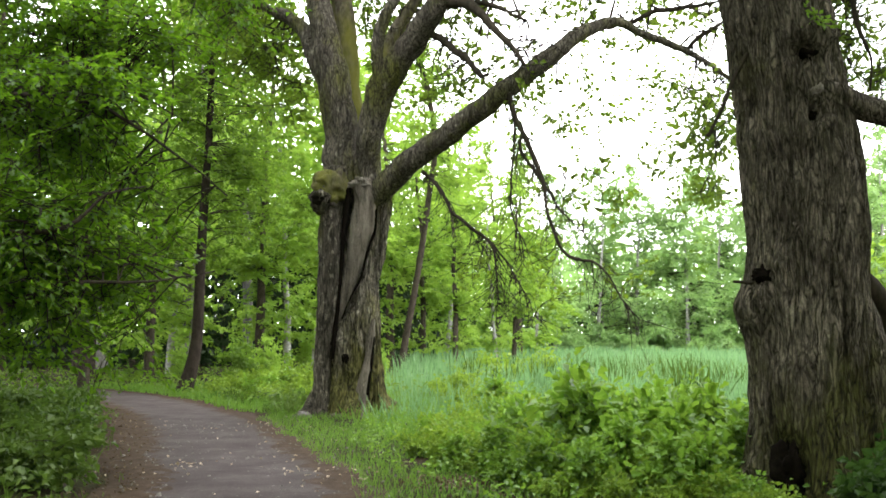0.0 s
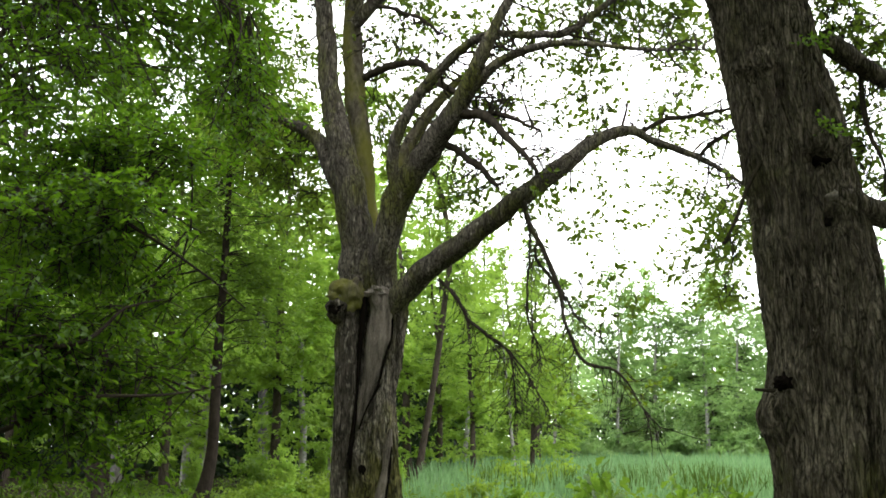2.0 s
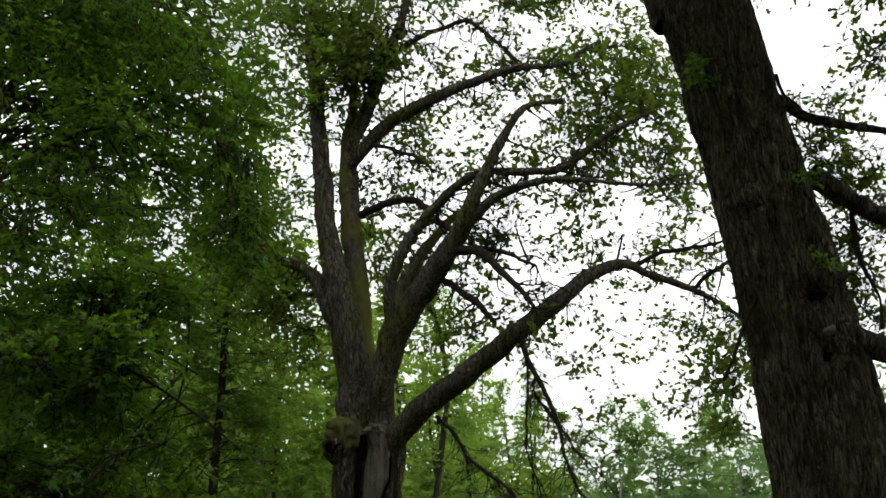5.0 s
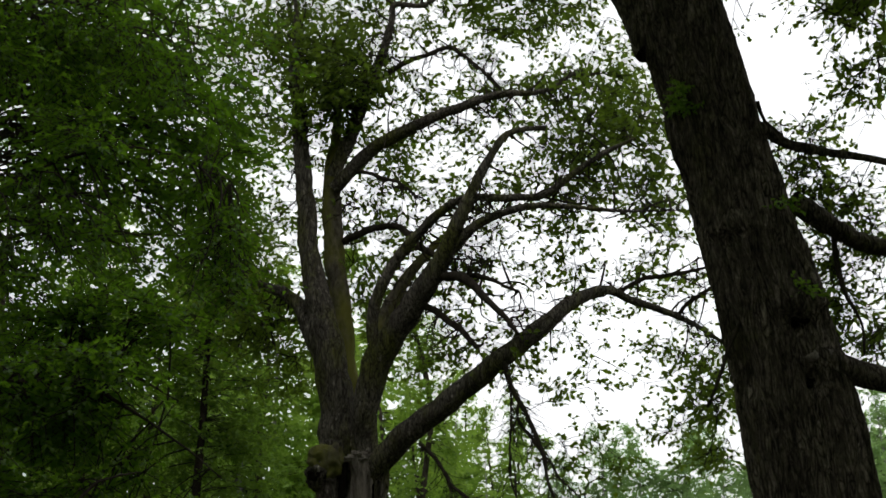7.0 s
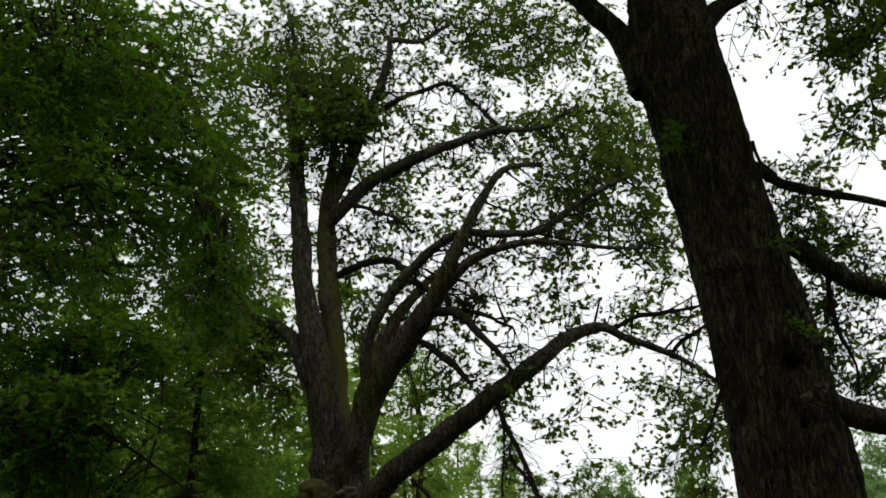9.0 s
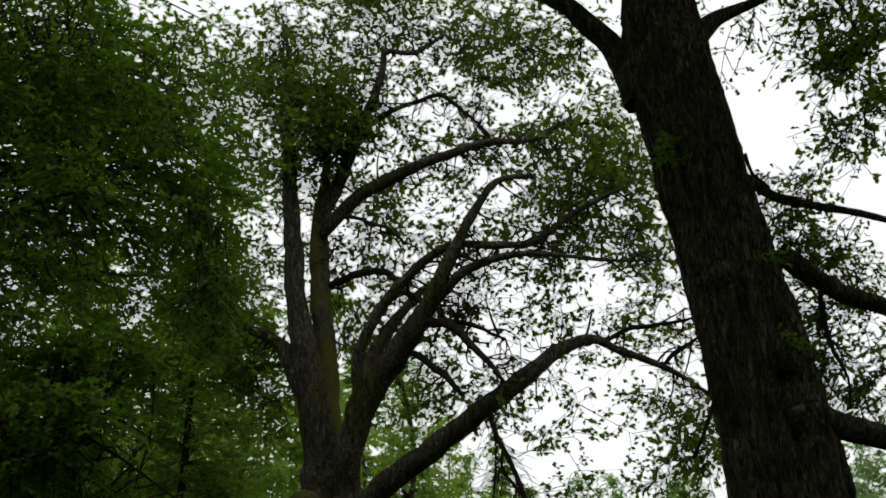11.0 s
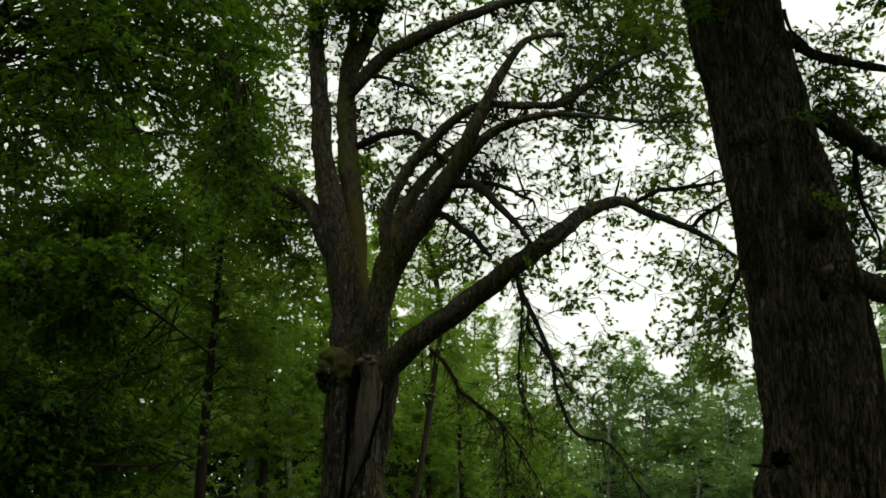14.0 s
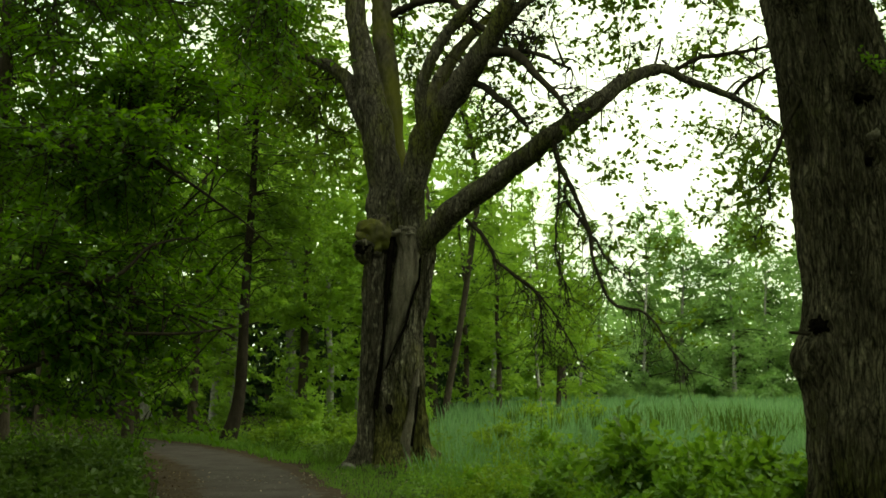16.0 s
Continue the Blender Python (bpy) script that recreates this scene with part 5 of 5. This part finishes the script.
for kind, x, y, s in ((4, -11.2, 50, 0.8), (4, -9.0, 52.5, 0.85), (1, -9.8, 44, 0.95), (1, -6.4, 46, 1.0), (1, -3.2, 49, 0.9), (0, -2.5, 56, 1.0), (0, -6, 60, 1.05), (1, 0.2, 55, 0.85), (0, 3.0, 60, 0.72), (1, 5.5, 66, 0.75), (0, 1.2, 67, 0.9), (0, -12, 62, 1.1), (2, -21, 62, 1.0), (0, -20, 40.5, 0.95), (0, -6, 72, 1.1), (2, -1, 78, 1.0), (0, 5, 76, 0.9), (1, -11.5, 48, 1.1), (0, -15, 31, 0.95), (2, -19, 34, 0.9), (0, 0.6, 47, 0.60), (1, 2.3, 51, 0.64), (0, -0.8, 50, 0.66), (0, 3.6, 56, 0.64)):
    plant(kind, x, y, s)
for kind, x, y, s in ((0, -13, 26, 0.75), (2, -14.5, 21, 0.5), (2, -12.6, 29.5, 0.62), (2, -17, 27, 0.62), (2, -21, 31, 0.7), (2, -12, 38.5, 0.75), (0, -9.5, 37, 0.78), (0, -6.6, 41, 0.85), (0, -10.5, 33, 0.72)):
    plant(kind, x, y, s)
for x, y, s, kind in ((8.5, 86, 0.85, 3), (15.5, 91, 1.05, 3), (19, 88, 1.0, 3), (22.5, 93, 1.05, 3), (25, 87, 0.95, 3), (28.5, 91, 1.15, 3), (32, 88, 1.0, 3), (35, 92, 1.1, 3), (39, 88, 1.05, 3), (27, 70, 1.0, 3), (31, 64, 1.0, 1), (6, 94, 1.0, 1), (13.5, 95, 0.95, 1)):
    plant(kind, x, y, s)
for x, y, s, kind in ((21, 96, 1.05, 1), (30, 97, 1.0, 1), (37, 96, 1.0, 1)):
    plant(kind, x, y, s)

# unseen trees added behind the camera and beside the near path to block light
for kind, x, y, s in ((2, -9, 3, 0.9), (2, 6, -4, 1.0), (2, -5, -9, 1.0), (2, -14, 8, 1.0), (2, 7.5, 4.5, 0.95), (2, 9.2, 8.0, 0.95)):
    plant(kind, x, y, s)


def woods(label, n, a0, a1, d0, d1, top, size, seed, mat=WOOD_LEAF):
    """Foliage of many trees that cannot be told apart, round the place."""
    r = np.random.default_rng(seed)
    b = Build()
    g, dist = r.uniform(radians(a0), radians(a1), n), r.uniform(d0, d1, n)
    x, y = dist * np.sin(g), dist * np.cos(g)
    h = top * (1 + 0.2 * vnoise(np.stack([x * 0.12, y * 0.12, 0 * x], 1), 4) + 0.1 * vnoise(np.stack([x * 0.5, y * 0.5, 0 * x], 1), 6))
    z = h * r.uniform(0, 1, n)
    leaves(b, np.stack([x, y, z], 1), r.normal(0, 1, (n, 3)), np.full(n, size), 0.7, 1.0)
    tagged(b.link("far_woods", mat, smooth=False), label, "woods", kind="stuff")


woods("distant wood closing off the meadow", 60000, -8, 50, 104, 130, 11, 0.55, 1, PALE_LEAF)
woods("distant dark wood behind the path", 34000, -50, -2, 70, 100, 17, 0.55, 2, BEECH_LEAF)


def overhead_shade(label, n, x0, x1, y0, y1, z0, z1, size, seed, mat):
    """A layer of leaves added overhead, mostly out of view, to block skylight."""
    r = np.random.default_rng(seed)
    p = np.stack([r.uniform(x0, x1, n), r.uniform(y0, y1, n), r.uniform(z0, z1, n)], 1)
    p = p[vnoise(p * 0.35, seed) > -0.35]
    b = Build()
    leaves(b, p, r.normal(0, 1, p.shape) * [1, 1, 0.4], np.full(len(p), size), 0.7, 0.6)
    tagged(b.link("leaf_roof", mat, smooth=False), label, "woods", kind="stuff")


overhead_shade("leaf layer added overhead to shade the wood beside the path", 9000, -30, -8.5, -10, 22, 16, 21, 0.6, 8, BEECH_LEAF)
overhead_shade("unseen leaf layer added to shade the near path", 9000, -6, 12, -14, 5, 10, 16, 0.5, 9, BEECH_LEAF)
overhead_shade("leaf layer beyond the bend, upper foliage that also shades the wood", 5000, -30, -6, 25, 46, 15, 21, 0.3, 10, BEECH_LEAF)
# unseen ring of leaves behind the camera, added to darken what faces it
woods("unseen leaves added around the near side of the path to block light", 9000, 60, 310, 24, 45, 19, 1.5, 3, BEECH_LEAF)
woods("undergrowth deep in the wood, coloured dark for the shade there", 32000, -50, 1, 58, 80, 8.5, 0.6, 5, DEEP_SHADE_LEAF)
woods("undergrowth coloured dark for the shaded gap under the far trees", 9000, 0, 50, 98, 104, 4.5, 0.55, 6, DEEP_SHADE_LEAF)

# ---- low growth ----
def blades(build, x, y, tall, wide, lean=0.25):
    """Bent grass blades of two quads' length, standing on the ground."""
    n = len(x)
    z = height(x, y)
    at = np.stack([x, y, z - 0.02], 1)
    g = RNG.uniform(0, 2 * np.pi, n)
    s = np.stack([np.cos(g), np.sin(g), 0 * g], 1) * wide[:, None] / 2
    d = RNG.normal(0, lean, (n, 3)) * tall[:, None]
    d[:, 2] = tall
    tip = at + d
    bend = at + d * 0.55 + [0, 0, 0] + np.stack([0 * x, 0 * x, 0.06 * tall], 1)
    v = np.stack([at - s, at + s, bend + s * 0.8, bend - s * 0.8, bend - s * 0.8, bend + s * 0.8, tip + s * 0.1, tip - s * 0.1], 1)
    q = np.array([[0, 1, 2, 3], [4, 5, 6, 7]])
    build.add(v, (q[None] + (np.arange(n) * 8)[:, None, None]).reshape(-1, 4))


def scatter(n, x0, x1, y0, y1, low=-1.0, grain=0.5, seed=0, off_path=1.15):
    x, y = RNG.uniform(x0, x1, n), RNG.uniform(y0, y1, n)
    k = (vnoise(np.stack([x * grain, y * grain, 0 * x], 1), seed) > low) & (path_gap(x, y) > off_path + 0.15 * vnoise(np.stack([x * 1.7, y * 1.7, 0 * x], 1), 9))
    return x[k], y[k]


b = Build()
x, y = scatter(30000, -3.5, 3.5, 9.5, 27, -0.5, 0.7, 1)
k = (path_gap(x, y) < 3.2) & (x > np.interp(y, PATH[:, 1], PATH[:, 0]))
blades(b, x[k], y[k], RNG.uniform(0.05, 0.16, k.sum()), np.full(k.sum(), 0.012), 0.4)
x, y = scatter(9000, -12, -3.5, 24, 36, -0.6, 0.7, 2)
k = x > np.interp(y, PATH[:, 1], PATH[:, 0])
x, y = x[k], y[k]
blades(b, x, y, RNG.uniform(0.08, 0.28, len(x)), np.full(len(x), 0.03), 0.4)
x, y = scatter(9000, -1.9, 6, 17, 29, -0.6, 0.7, 5, 2.6)
blades(b, x, y, RNG.uniform(0.08, 0.4, len(x)), np.full(len(x), 0.02), 0.4)
tagged(b.link("verge_grass", GRASS_BLADE), "short bright green grass on the path verge", "grass", kind="stuff")
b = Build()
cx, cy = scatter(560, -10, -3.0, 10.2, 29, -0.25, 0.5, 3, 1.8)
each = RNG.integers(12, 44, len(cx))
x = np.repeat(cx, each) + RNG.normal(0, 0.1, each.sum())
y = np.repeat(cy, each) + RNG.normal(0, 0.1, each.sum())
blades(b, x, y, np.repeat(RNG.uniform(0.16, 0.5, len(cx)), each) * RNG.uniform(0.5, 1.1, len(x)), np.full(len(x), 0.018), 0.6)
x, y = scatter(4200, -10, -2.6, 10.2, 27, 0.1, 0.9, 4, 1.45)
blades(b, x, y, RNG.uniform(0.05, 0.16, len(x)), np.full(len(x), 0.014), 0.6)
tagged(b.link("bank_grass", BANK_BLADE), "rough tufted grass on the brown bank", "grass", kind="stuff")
b = Build()
x, y = scatter(52000, -1.5, 42, 19, 88, -0.9, 0.2, 4)
k = (x < 0.44 * y) & (y > 29.5 - 0.25 * np.clip(x, 0, 16) + 2.5 * vnoise(np.stack([x * 0.8, y * 0.8, 0 * x], 1), 21))
x, y = x[k], y[k]
tall = RNG.uniform(0.3, 0.95, len(x)) * np.clip((y - 16) / 16, 0.5, 1.2) * (1 + 0.3 * vnoise(np.stack([x * 0.7, y * 0.7, 0 * x], 1), 8))
blades(b, x, y, tall, 0.018 + 0.0012 * y, 0.16)
tagged(b.link("reed_bed", REED_BLADE), "pale green reeds and tall grass filling the meadow", "reeds", kind="stuff")


b = Build()
cx, cy = scatter(620, -1.2, 11, 20.5, 36, -0.5, 0.6, 14, 2.4)
each = RNG.integers(8, 26, len(cx))
x = np.repeat(cx, each) + RNG.normal(0, 0.16, each.sum())
y = np.repeat(cy, each) + RNG.normal(0, 0.16, each.sum())
blades(b, x, y, np.repeat(RNG.uniform(0.25, 0.7, len(cx)), each) * RNG.uniform(0.6, 1.1, len(x)), np.full(len(x), 0.03), 0.3)
tagged(b.link("tall_grass", REED_BLADE), "clumps of tall green grass at the edge of the reeds", "grass", kind="stuff")


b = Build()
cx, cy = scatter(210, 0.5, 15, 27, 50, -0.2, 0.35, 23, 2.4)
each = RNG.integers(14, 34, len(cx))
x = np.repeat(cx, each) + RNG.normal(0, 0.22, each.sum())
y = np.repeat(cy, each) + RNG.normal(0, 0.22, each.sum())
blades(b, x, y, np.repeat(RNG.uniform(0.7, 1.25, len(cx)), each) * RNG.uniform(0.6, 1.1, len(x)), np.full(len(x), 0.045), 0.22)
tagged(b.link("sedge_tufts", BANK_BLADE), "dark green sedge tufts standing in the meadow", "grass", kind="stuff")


def bush(label, h, spread, seed, boughs, twigs, per, size, mat=BUSH_LEAF, group="bushes by the reeds", lobed=False):
    t = thing("bush", label, "bush", group=group)
    rng = np.random.default_rng(seed)
    b = Build()
    spine = []
    blobs = [(0, 0, h * 0.32, spread * 0.6, spread * 0.6, h * 0.24, 0.7)]
    for k in range(8):
        g = rng.uniform(0, 2 * math.pi)
        o, top = spread * rng.uniform(0.2, 1.0), h * rng.uniform(0.5, 1.05)
        blobs += [(o * f * math.cos(g), o * f * math.sin(g), top * e, spread * 0.17, spread * 0.17, h * 0.13, 1) for f, e in ((1.0, 0.97), (0.7, 0.7))]
        line = spline([(0.05 * math.cos(g), 0.05 * math.sin(g), -0.1, 0.014), (o * 0.5 * math.cos(g), o * 0.5 * math.sin(g), top * 0.5, 0.01), (o * math.cos(g), o * math.sin(g), top, 0.004)], 0.15)
        b = Build()
        tube(b, line, 6, 0.1, seed)
        part("stem", b, TWIG, t)
        spine.append(line[len(line) // 4:])
    wood, green = Build(), Build()
    foliage(wood, green, np.vstack(spine), blobs, boughs, twigs, per, size, gap=-1, droop=0.03, seed=seed, thick=0.002, wide=0.7, tilt=0.6, fine=False, flat=0.5, reach=0.45, long=0.55, lobed=lobed)
    part("twig_work", wood, TWIG, t, kind="stuff")
    part("foliage", green, mat, t, smooth=False, kind="stuff")
    return t


BUSHES = [bush("leafy green bush of oak and alder shoots", 0.78, 0.7, 31, 62, 5, 6, 0.128), bush("low yellow-green leafy bush", 0.6, 0.75, 32, 56, 5, 6, 0.118, YELLOW_LEAF), bush("upright young sapling with broad green leaves", 1.2, 0.5, 33, 46, 5, 5, 0.18, BUSH_LEAF, lobed=True), bush("woodland shrub with light green leaves", 1.6, 1.5, 34, 85, 6, 7, 0.13, SHRUB_LEAF, "woodland shrubs"), bush("shrub at the edge of the reeds, its leaves paled for haze", 1.5, 1.4, 35, 100, 6, 7, 0.17, PALE_LEAF, "woodland shrubs"), bush("slender woodland sapling with bright leaves", 2.6, 0.8, 36, 70, 5, 8, 0.14, WOOD_LEAF, "woodland shrubs"), bush("upright leafy oak seedling among the bushes", 1.0, 0.24, 37, 34, 4, 5, 0.17, BUSH_LEAF, lobed=True), bush("broad-leaved shrub at the foot of the oak, coloured for shade", 1.5, 0.9, 38, 80, 5, 7, 0.17, SHADED_LEAF), bush("leafy green herb clump on the brown bank", 0.36, 0.4, 39, 46, 4, 6, 0.085, BANK_BLADE, "herb clumps on the bank")]
first = [True] * 9


def set_bush(kind, x, y, s):
    m = pose(x, y, ground_z(x, y), 0, 0, rng.uniform(0, 360))
    if first[kind]:
        BUSHES[kind].matrix_basis = m @ Matrix.Scale(s, 4)
        first[kind] = False
    else:
        copy_thing(BUSHES[kind], m @ Matrix.Scale(s / BUSHES[kind].scale.x, 4))


for kind, x, y, s in ((1, 0.8, 13.3, 0.68), (0, 2.6, 11.5, 0.68), (2, 2.95, 13.6, 0.72), (0, 2.5, 13.9, 0.72), (1, 0.35, 14.4, 0.72), (0, 1.0, 15.0, 0.56), (1, 1.9, 15.6, 0.64), (0, 3.2, 16.2, 0.64), (1, 0.1, 17.4, 0.56), (1, 1.3, 18.2, 0.56), (1, 2.6, 18.4, 0.64), (2, 4.0, 15.5, 0.68), (0, 0.4, 21.0, 0.35), (0, 5.0, 12.2, 0.80), (2, 2.3, 12.2, 0.75), (1, 0.5, 13.4, 0.42), (1, 0.05, 14.2, 0.40)):
    set_bush(kind, x, y, s)
for kind, x, y, s in ((6, 0.2, 13.7, 0.40), (0, 0.75, 12.3, 0.42), (1, 1.25, 10.9, 0.42), (1, 1.6, 10.5, 0.42), (6, 1.4, 10.9, 0.48), (1, 2.2, 10.4, 0.47), (6, 2.05, 10.6, 0.60), (0, 2.7, 10.5, 0.42), (1, 2.75, 10.0, 0.42), (6, 2.5, 10.8, 0.56), (6, 1.0, 11.6, 0.48), (1, -0.3, 15.4, 0.40), (6, -0.2, 16.2, 0.40), (0, 0.4, 16.0, 0.50), (1, 0.6, 18.6, 0.50), (6, 0.9, 19.6, 0.48), (0, -0.2, 20.2, 0.32), (0, 1.5, 11.7, 0.65), (1, 1.2, 12.4, 0.70), (0, 2.0, 12.4, 0.70)):
    set_bush(kind, x, y, s)
for kind, x, y, s in ((1, 2.5, 12.6, 0.75), (0, 2.85, 11.9, 0.70), (1, 1.75, 13.3, 0.75), (0, 2.3, 13.2, 0.80), (1, 2.05, 11.6, 0.65), (0, 0.75, 13.6, 0.55), (1, 3.2, 13.2, 0.80), (6, 1.46, 12.45, 1.00), (6, 1.62, 12.3, 0.80), (6, 2.16, 12.5, 0.82), (6, 2.9, 12.5, 0.85), (6, 0.6, 12.8, 0.56), (6, 2.45, 11.9, 0.72), (6, 3.0, 11.6, 0.68), (6, 1.85, 11.7, 0.64), (6, 2.7, 14.5, 0.88), (6, 0.9, 14.0, 0.72)):
    set_bush(kind, x, y, s)
for kind, x, y, s in ((1, -4.1, 28.4, 0.65), (0, -4.6, 29.2, 0.72), (5, -4.8, 32, 0.55), (3, -5.6, 34.5, 0.80), (3, -3.4, 32, 0.27), (1, -2.6, 28, 0.86), (1, -3.0, 29.5, 0.94), (5, -8.6, 37.5, 0.50), (3, -11, 40, 0.27), (3, -13.5, 42, 0.23), (3, -16, 43, 0.27), (5, -7, 40, 0.55), (3, -4.2, 38, 0.34), (3, -19, 45, 0.30), (5, -2.0, 37, 0.44), (3, -9.6, 42, 0.30), (3, -22, 47, 0.30), (5, -5.4, 44, 0.61), (5, -11.5, 45, 0.55), (1, -5.2, 29.6, 0.94)):
    set_bush(kind, x, y, s)
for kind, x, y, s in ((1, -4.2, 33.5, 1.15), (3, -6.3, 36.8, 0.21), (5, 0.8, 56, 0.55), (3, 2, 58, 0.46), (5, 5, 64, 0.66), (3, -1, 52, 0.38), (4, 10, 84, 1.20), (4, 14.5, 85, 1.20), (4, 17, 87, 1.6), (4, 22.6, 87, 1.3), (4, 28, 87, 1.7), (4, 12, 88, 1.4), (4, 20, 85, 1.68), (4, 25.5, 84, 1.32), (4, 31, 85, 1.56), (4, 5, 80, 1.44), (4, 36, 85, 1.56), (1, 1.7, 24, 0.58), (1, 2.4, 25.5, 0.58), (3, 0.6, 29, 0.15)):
    set_bush(kind, x, y, s)
for kind, x, y, s in ((1, 3.4, 27, 0.65), (1, 2.6, 38, 1.5), (1, 1.2, 41, 1.3), (3, 3.8, 43, 0.5), (1, 0.4, 30, 0.9), (1, 3.4, 31, 0.8), (5, 5.1, 13.2, 0.95), (5, 5.7, 14.2, 1.05), (3, 5.6, 12.6, 0.8), (7, 3.2, 8.1, 0.5), (7, 3.6, 8.7, 0.55), (7, 4.5, 10.3, 0.6)):
    set_bush(kind, x, y, s)
for kind, x, y, s in ((1, 0.6, 22.0, 0.65), (0, 1.4, 23.0, 0.65), (1, 2.3, 22.4, 0.72), (6, 1.1, 22.6, 0.72), (1, 3.2, 23.4, 0.72), (0, 3.9, 21.8, 0.65), (1, 0.2, 25.2, 0.65), (6, 2.8, 24.6, 0.80), (1, 4.8, 23.6, 0.72), (0, 2.0, 20.0, 0.58), (1, 3.0, 19.4, 0.58), (6, 4.2, 19.8, 0.64), (1, 1.2, 25.6, 0.72)):
    set_bush(kind, x, y, s)

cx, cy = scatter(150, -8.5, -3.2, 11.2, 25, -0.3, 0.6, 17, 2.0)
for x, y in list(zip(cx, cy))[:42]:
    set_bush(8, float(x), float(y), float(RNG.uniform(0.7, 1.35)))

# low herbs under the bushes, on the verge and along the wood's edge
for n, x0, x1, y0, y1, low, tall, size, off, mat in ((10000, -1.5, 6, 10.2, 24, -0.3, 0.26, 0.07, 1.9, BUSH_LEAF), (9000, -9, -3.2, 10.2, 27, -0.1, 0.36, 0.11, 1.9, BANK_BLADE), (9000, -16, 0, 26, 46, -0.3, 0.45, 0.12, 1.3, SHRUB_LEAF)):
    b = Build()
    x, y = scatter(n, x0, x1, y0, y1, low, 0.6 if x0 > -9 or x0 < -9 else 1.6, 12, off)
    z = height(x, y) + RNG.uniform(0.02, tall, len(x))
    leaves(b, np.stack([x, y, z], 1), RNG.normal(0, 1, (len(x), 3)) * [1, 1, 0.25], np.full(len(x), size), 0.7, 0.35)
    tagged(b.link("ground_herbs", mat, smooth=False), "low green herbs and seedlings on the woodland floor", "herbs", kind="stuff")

# fallen leaves and bits on the path and the bank
LITTER = leaf("dry_leaf", (0.16, 0.11, 0.07), (0.42, 0.36, 0.28), (0.3, 0.2, 0.1), 0.1)
BROWN = leaf("brown_leaf_mould", (0.035, 0.026, 0.015), (0.11, 0.082, 0.046), (0.06, 0.04, 0.02), 0.05)


def fallen(name, label, mat, x, y, size):
    b = Build()
    leaves(b, np.stack([x, y, height(x, y) + 0.035], 1), RNG.normal(0, 1, (len(x), 3)) * [1, 1, 0.1], np.full(len(x), size), 0.6, 0.25)
    tagged(b.link(name, mat, smooth=False), label, "leaves", kind="stuff")


STONE, n, l, bsdf = material("grey_stone", 0.85)
fine = noise_node(n, l, stretched(n, l, (1, 1, 1)), 14, 5)
l.new(ramp(n, l, fine, [(0.3, (0.07, 0.066, 0.06)), (0.7, (0.2, 0.19, 0.175))]), bsdf.inputs["Base Color"])
relief(n, l, bsdf, fine, 0.5, 0.02)
b = Build()
box = np.array([(-1, -1, -0.6), (1, -1, -0.6), (1, 1, -0.6), (-1, 1, -0.6), (-0.6, -0.6, 0.6), (0.6, -0.6, 0.6), (0.6, 0.6, 0.6), (-0.6, 0.6, 0.6)])
x, y = RNG.uniform(-5, 1, 1600), RNG.uniform(9, 22, 1600)
k = path_gap(x, y) < 1.7
x, y = x[k], y[k]
v = np.stack([x, y, height(x, y) + 0.03], 1)[:, None] + box[None] * (RNG.uniform(0.5, 1.3, (len(x), 8, 3)) * RNG.gamma(2.0, 0.0042, (len(x), 1, 1)))
b.add(v, (np.array([(4, 5, 6, 7), (0, 1, 5, 4), (1, 2, 6, 5), (2, 3, 7, 6), (3, 0, 4, 7)])[None] + (np.arange(len(x)) * 8)[:, None, None]).reshape(-1, 4))
tagged(b.link("gravel", STONE, smooth=False), "loose gravel scattered on the footpath", "gravel", kind="stuff")
fallen("fallen_leaves", "dry pale leaves fallen on the path", LITTER, np.concatenate([RNG.normal(-3.1, 0.22, 40), RNG.normal(-1.5, 0.35, 30), RNG.normal(-5.4, 0.3, 14), RNG.uniform(-5, 0, 150)]), np.concatenate([RNG.normal(14.0, 0.3, 40), RNG.normal(13.2, 0.4, 30), RNG.normal(20.6, 0.5, 14), RNG.uniform(10, 23, 150)]), 0.055)
x, y = RNG.uniform(-8, -1.5, 9000), RNG.uniform(10, 25, 9000)
k = (np.abs(path_gap(x, y) - 1.5) < 0.5 * RNG.uniform(0, 1, len(x))) & (x < np.interp(y, PATH[:, 1], PATH[:, 0]))
fallen("leaf_mould", "brown leaf mould along the edge of the path", BROWN, x[k], y[k], 0.045)
x, y = RNG.normal(0.15, 0.28, 420), RNG.normal(12.3, 0.35, 420)
fallen("leaf_mould", "brown leaf mould on bare soil by the bushes", BROWN, x, y, 0.06)

b = Build()
lump(b, (0, 0, 0.03), (0.14, 0.11, 0.09), 4, 0.25)
stone = b.link("stone", STONE)
stone.location = (-2.72, 22.45, ground_z(-2.72, 22.45))
tagged(stone, "small pale grey fieldstone at the foot of the oak", "stone")
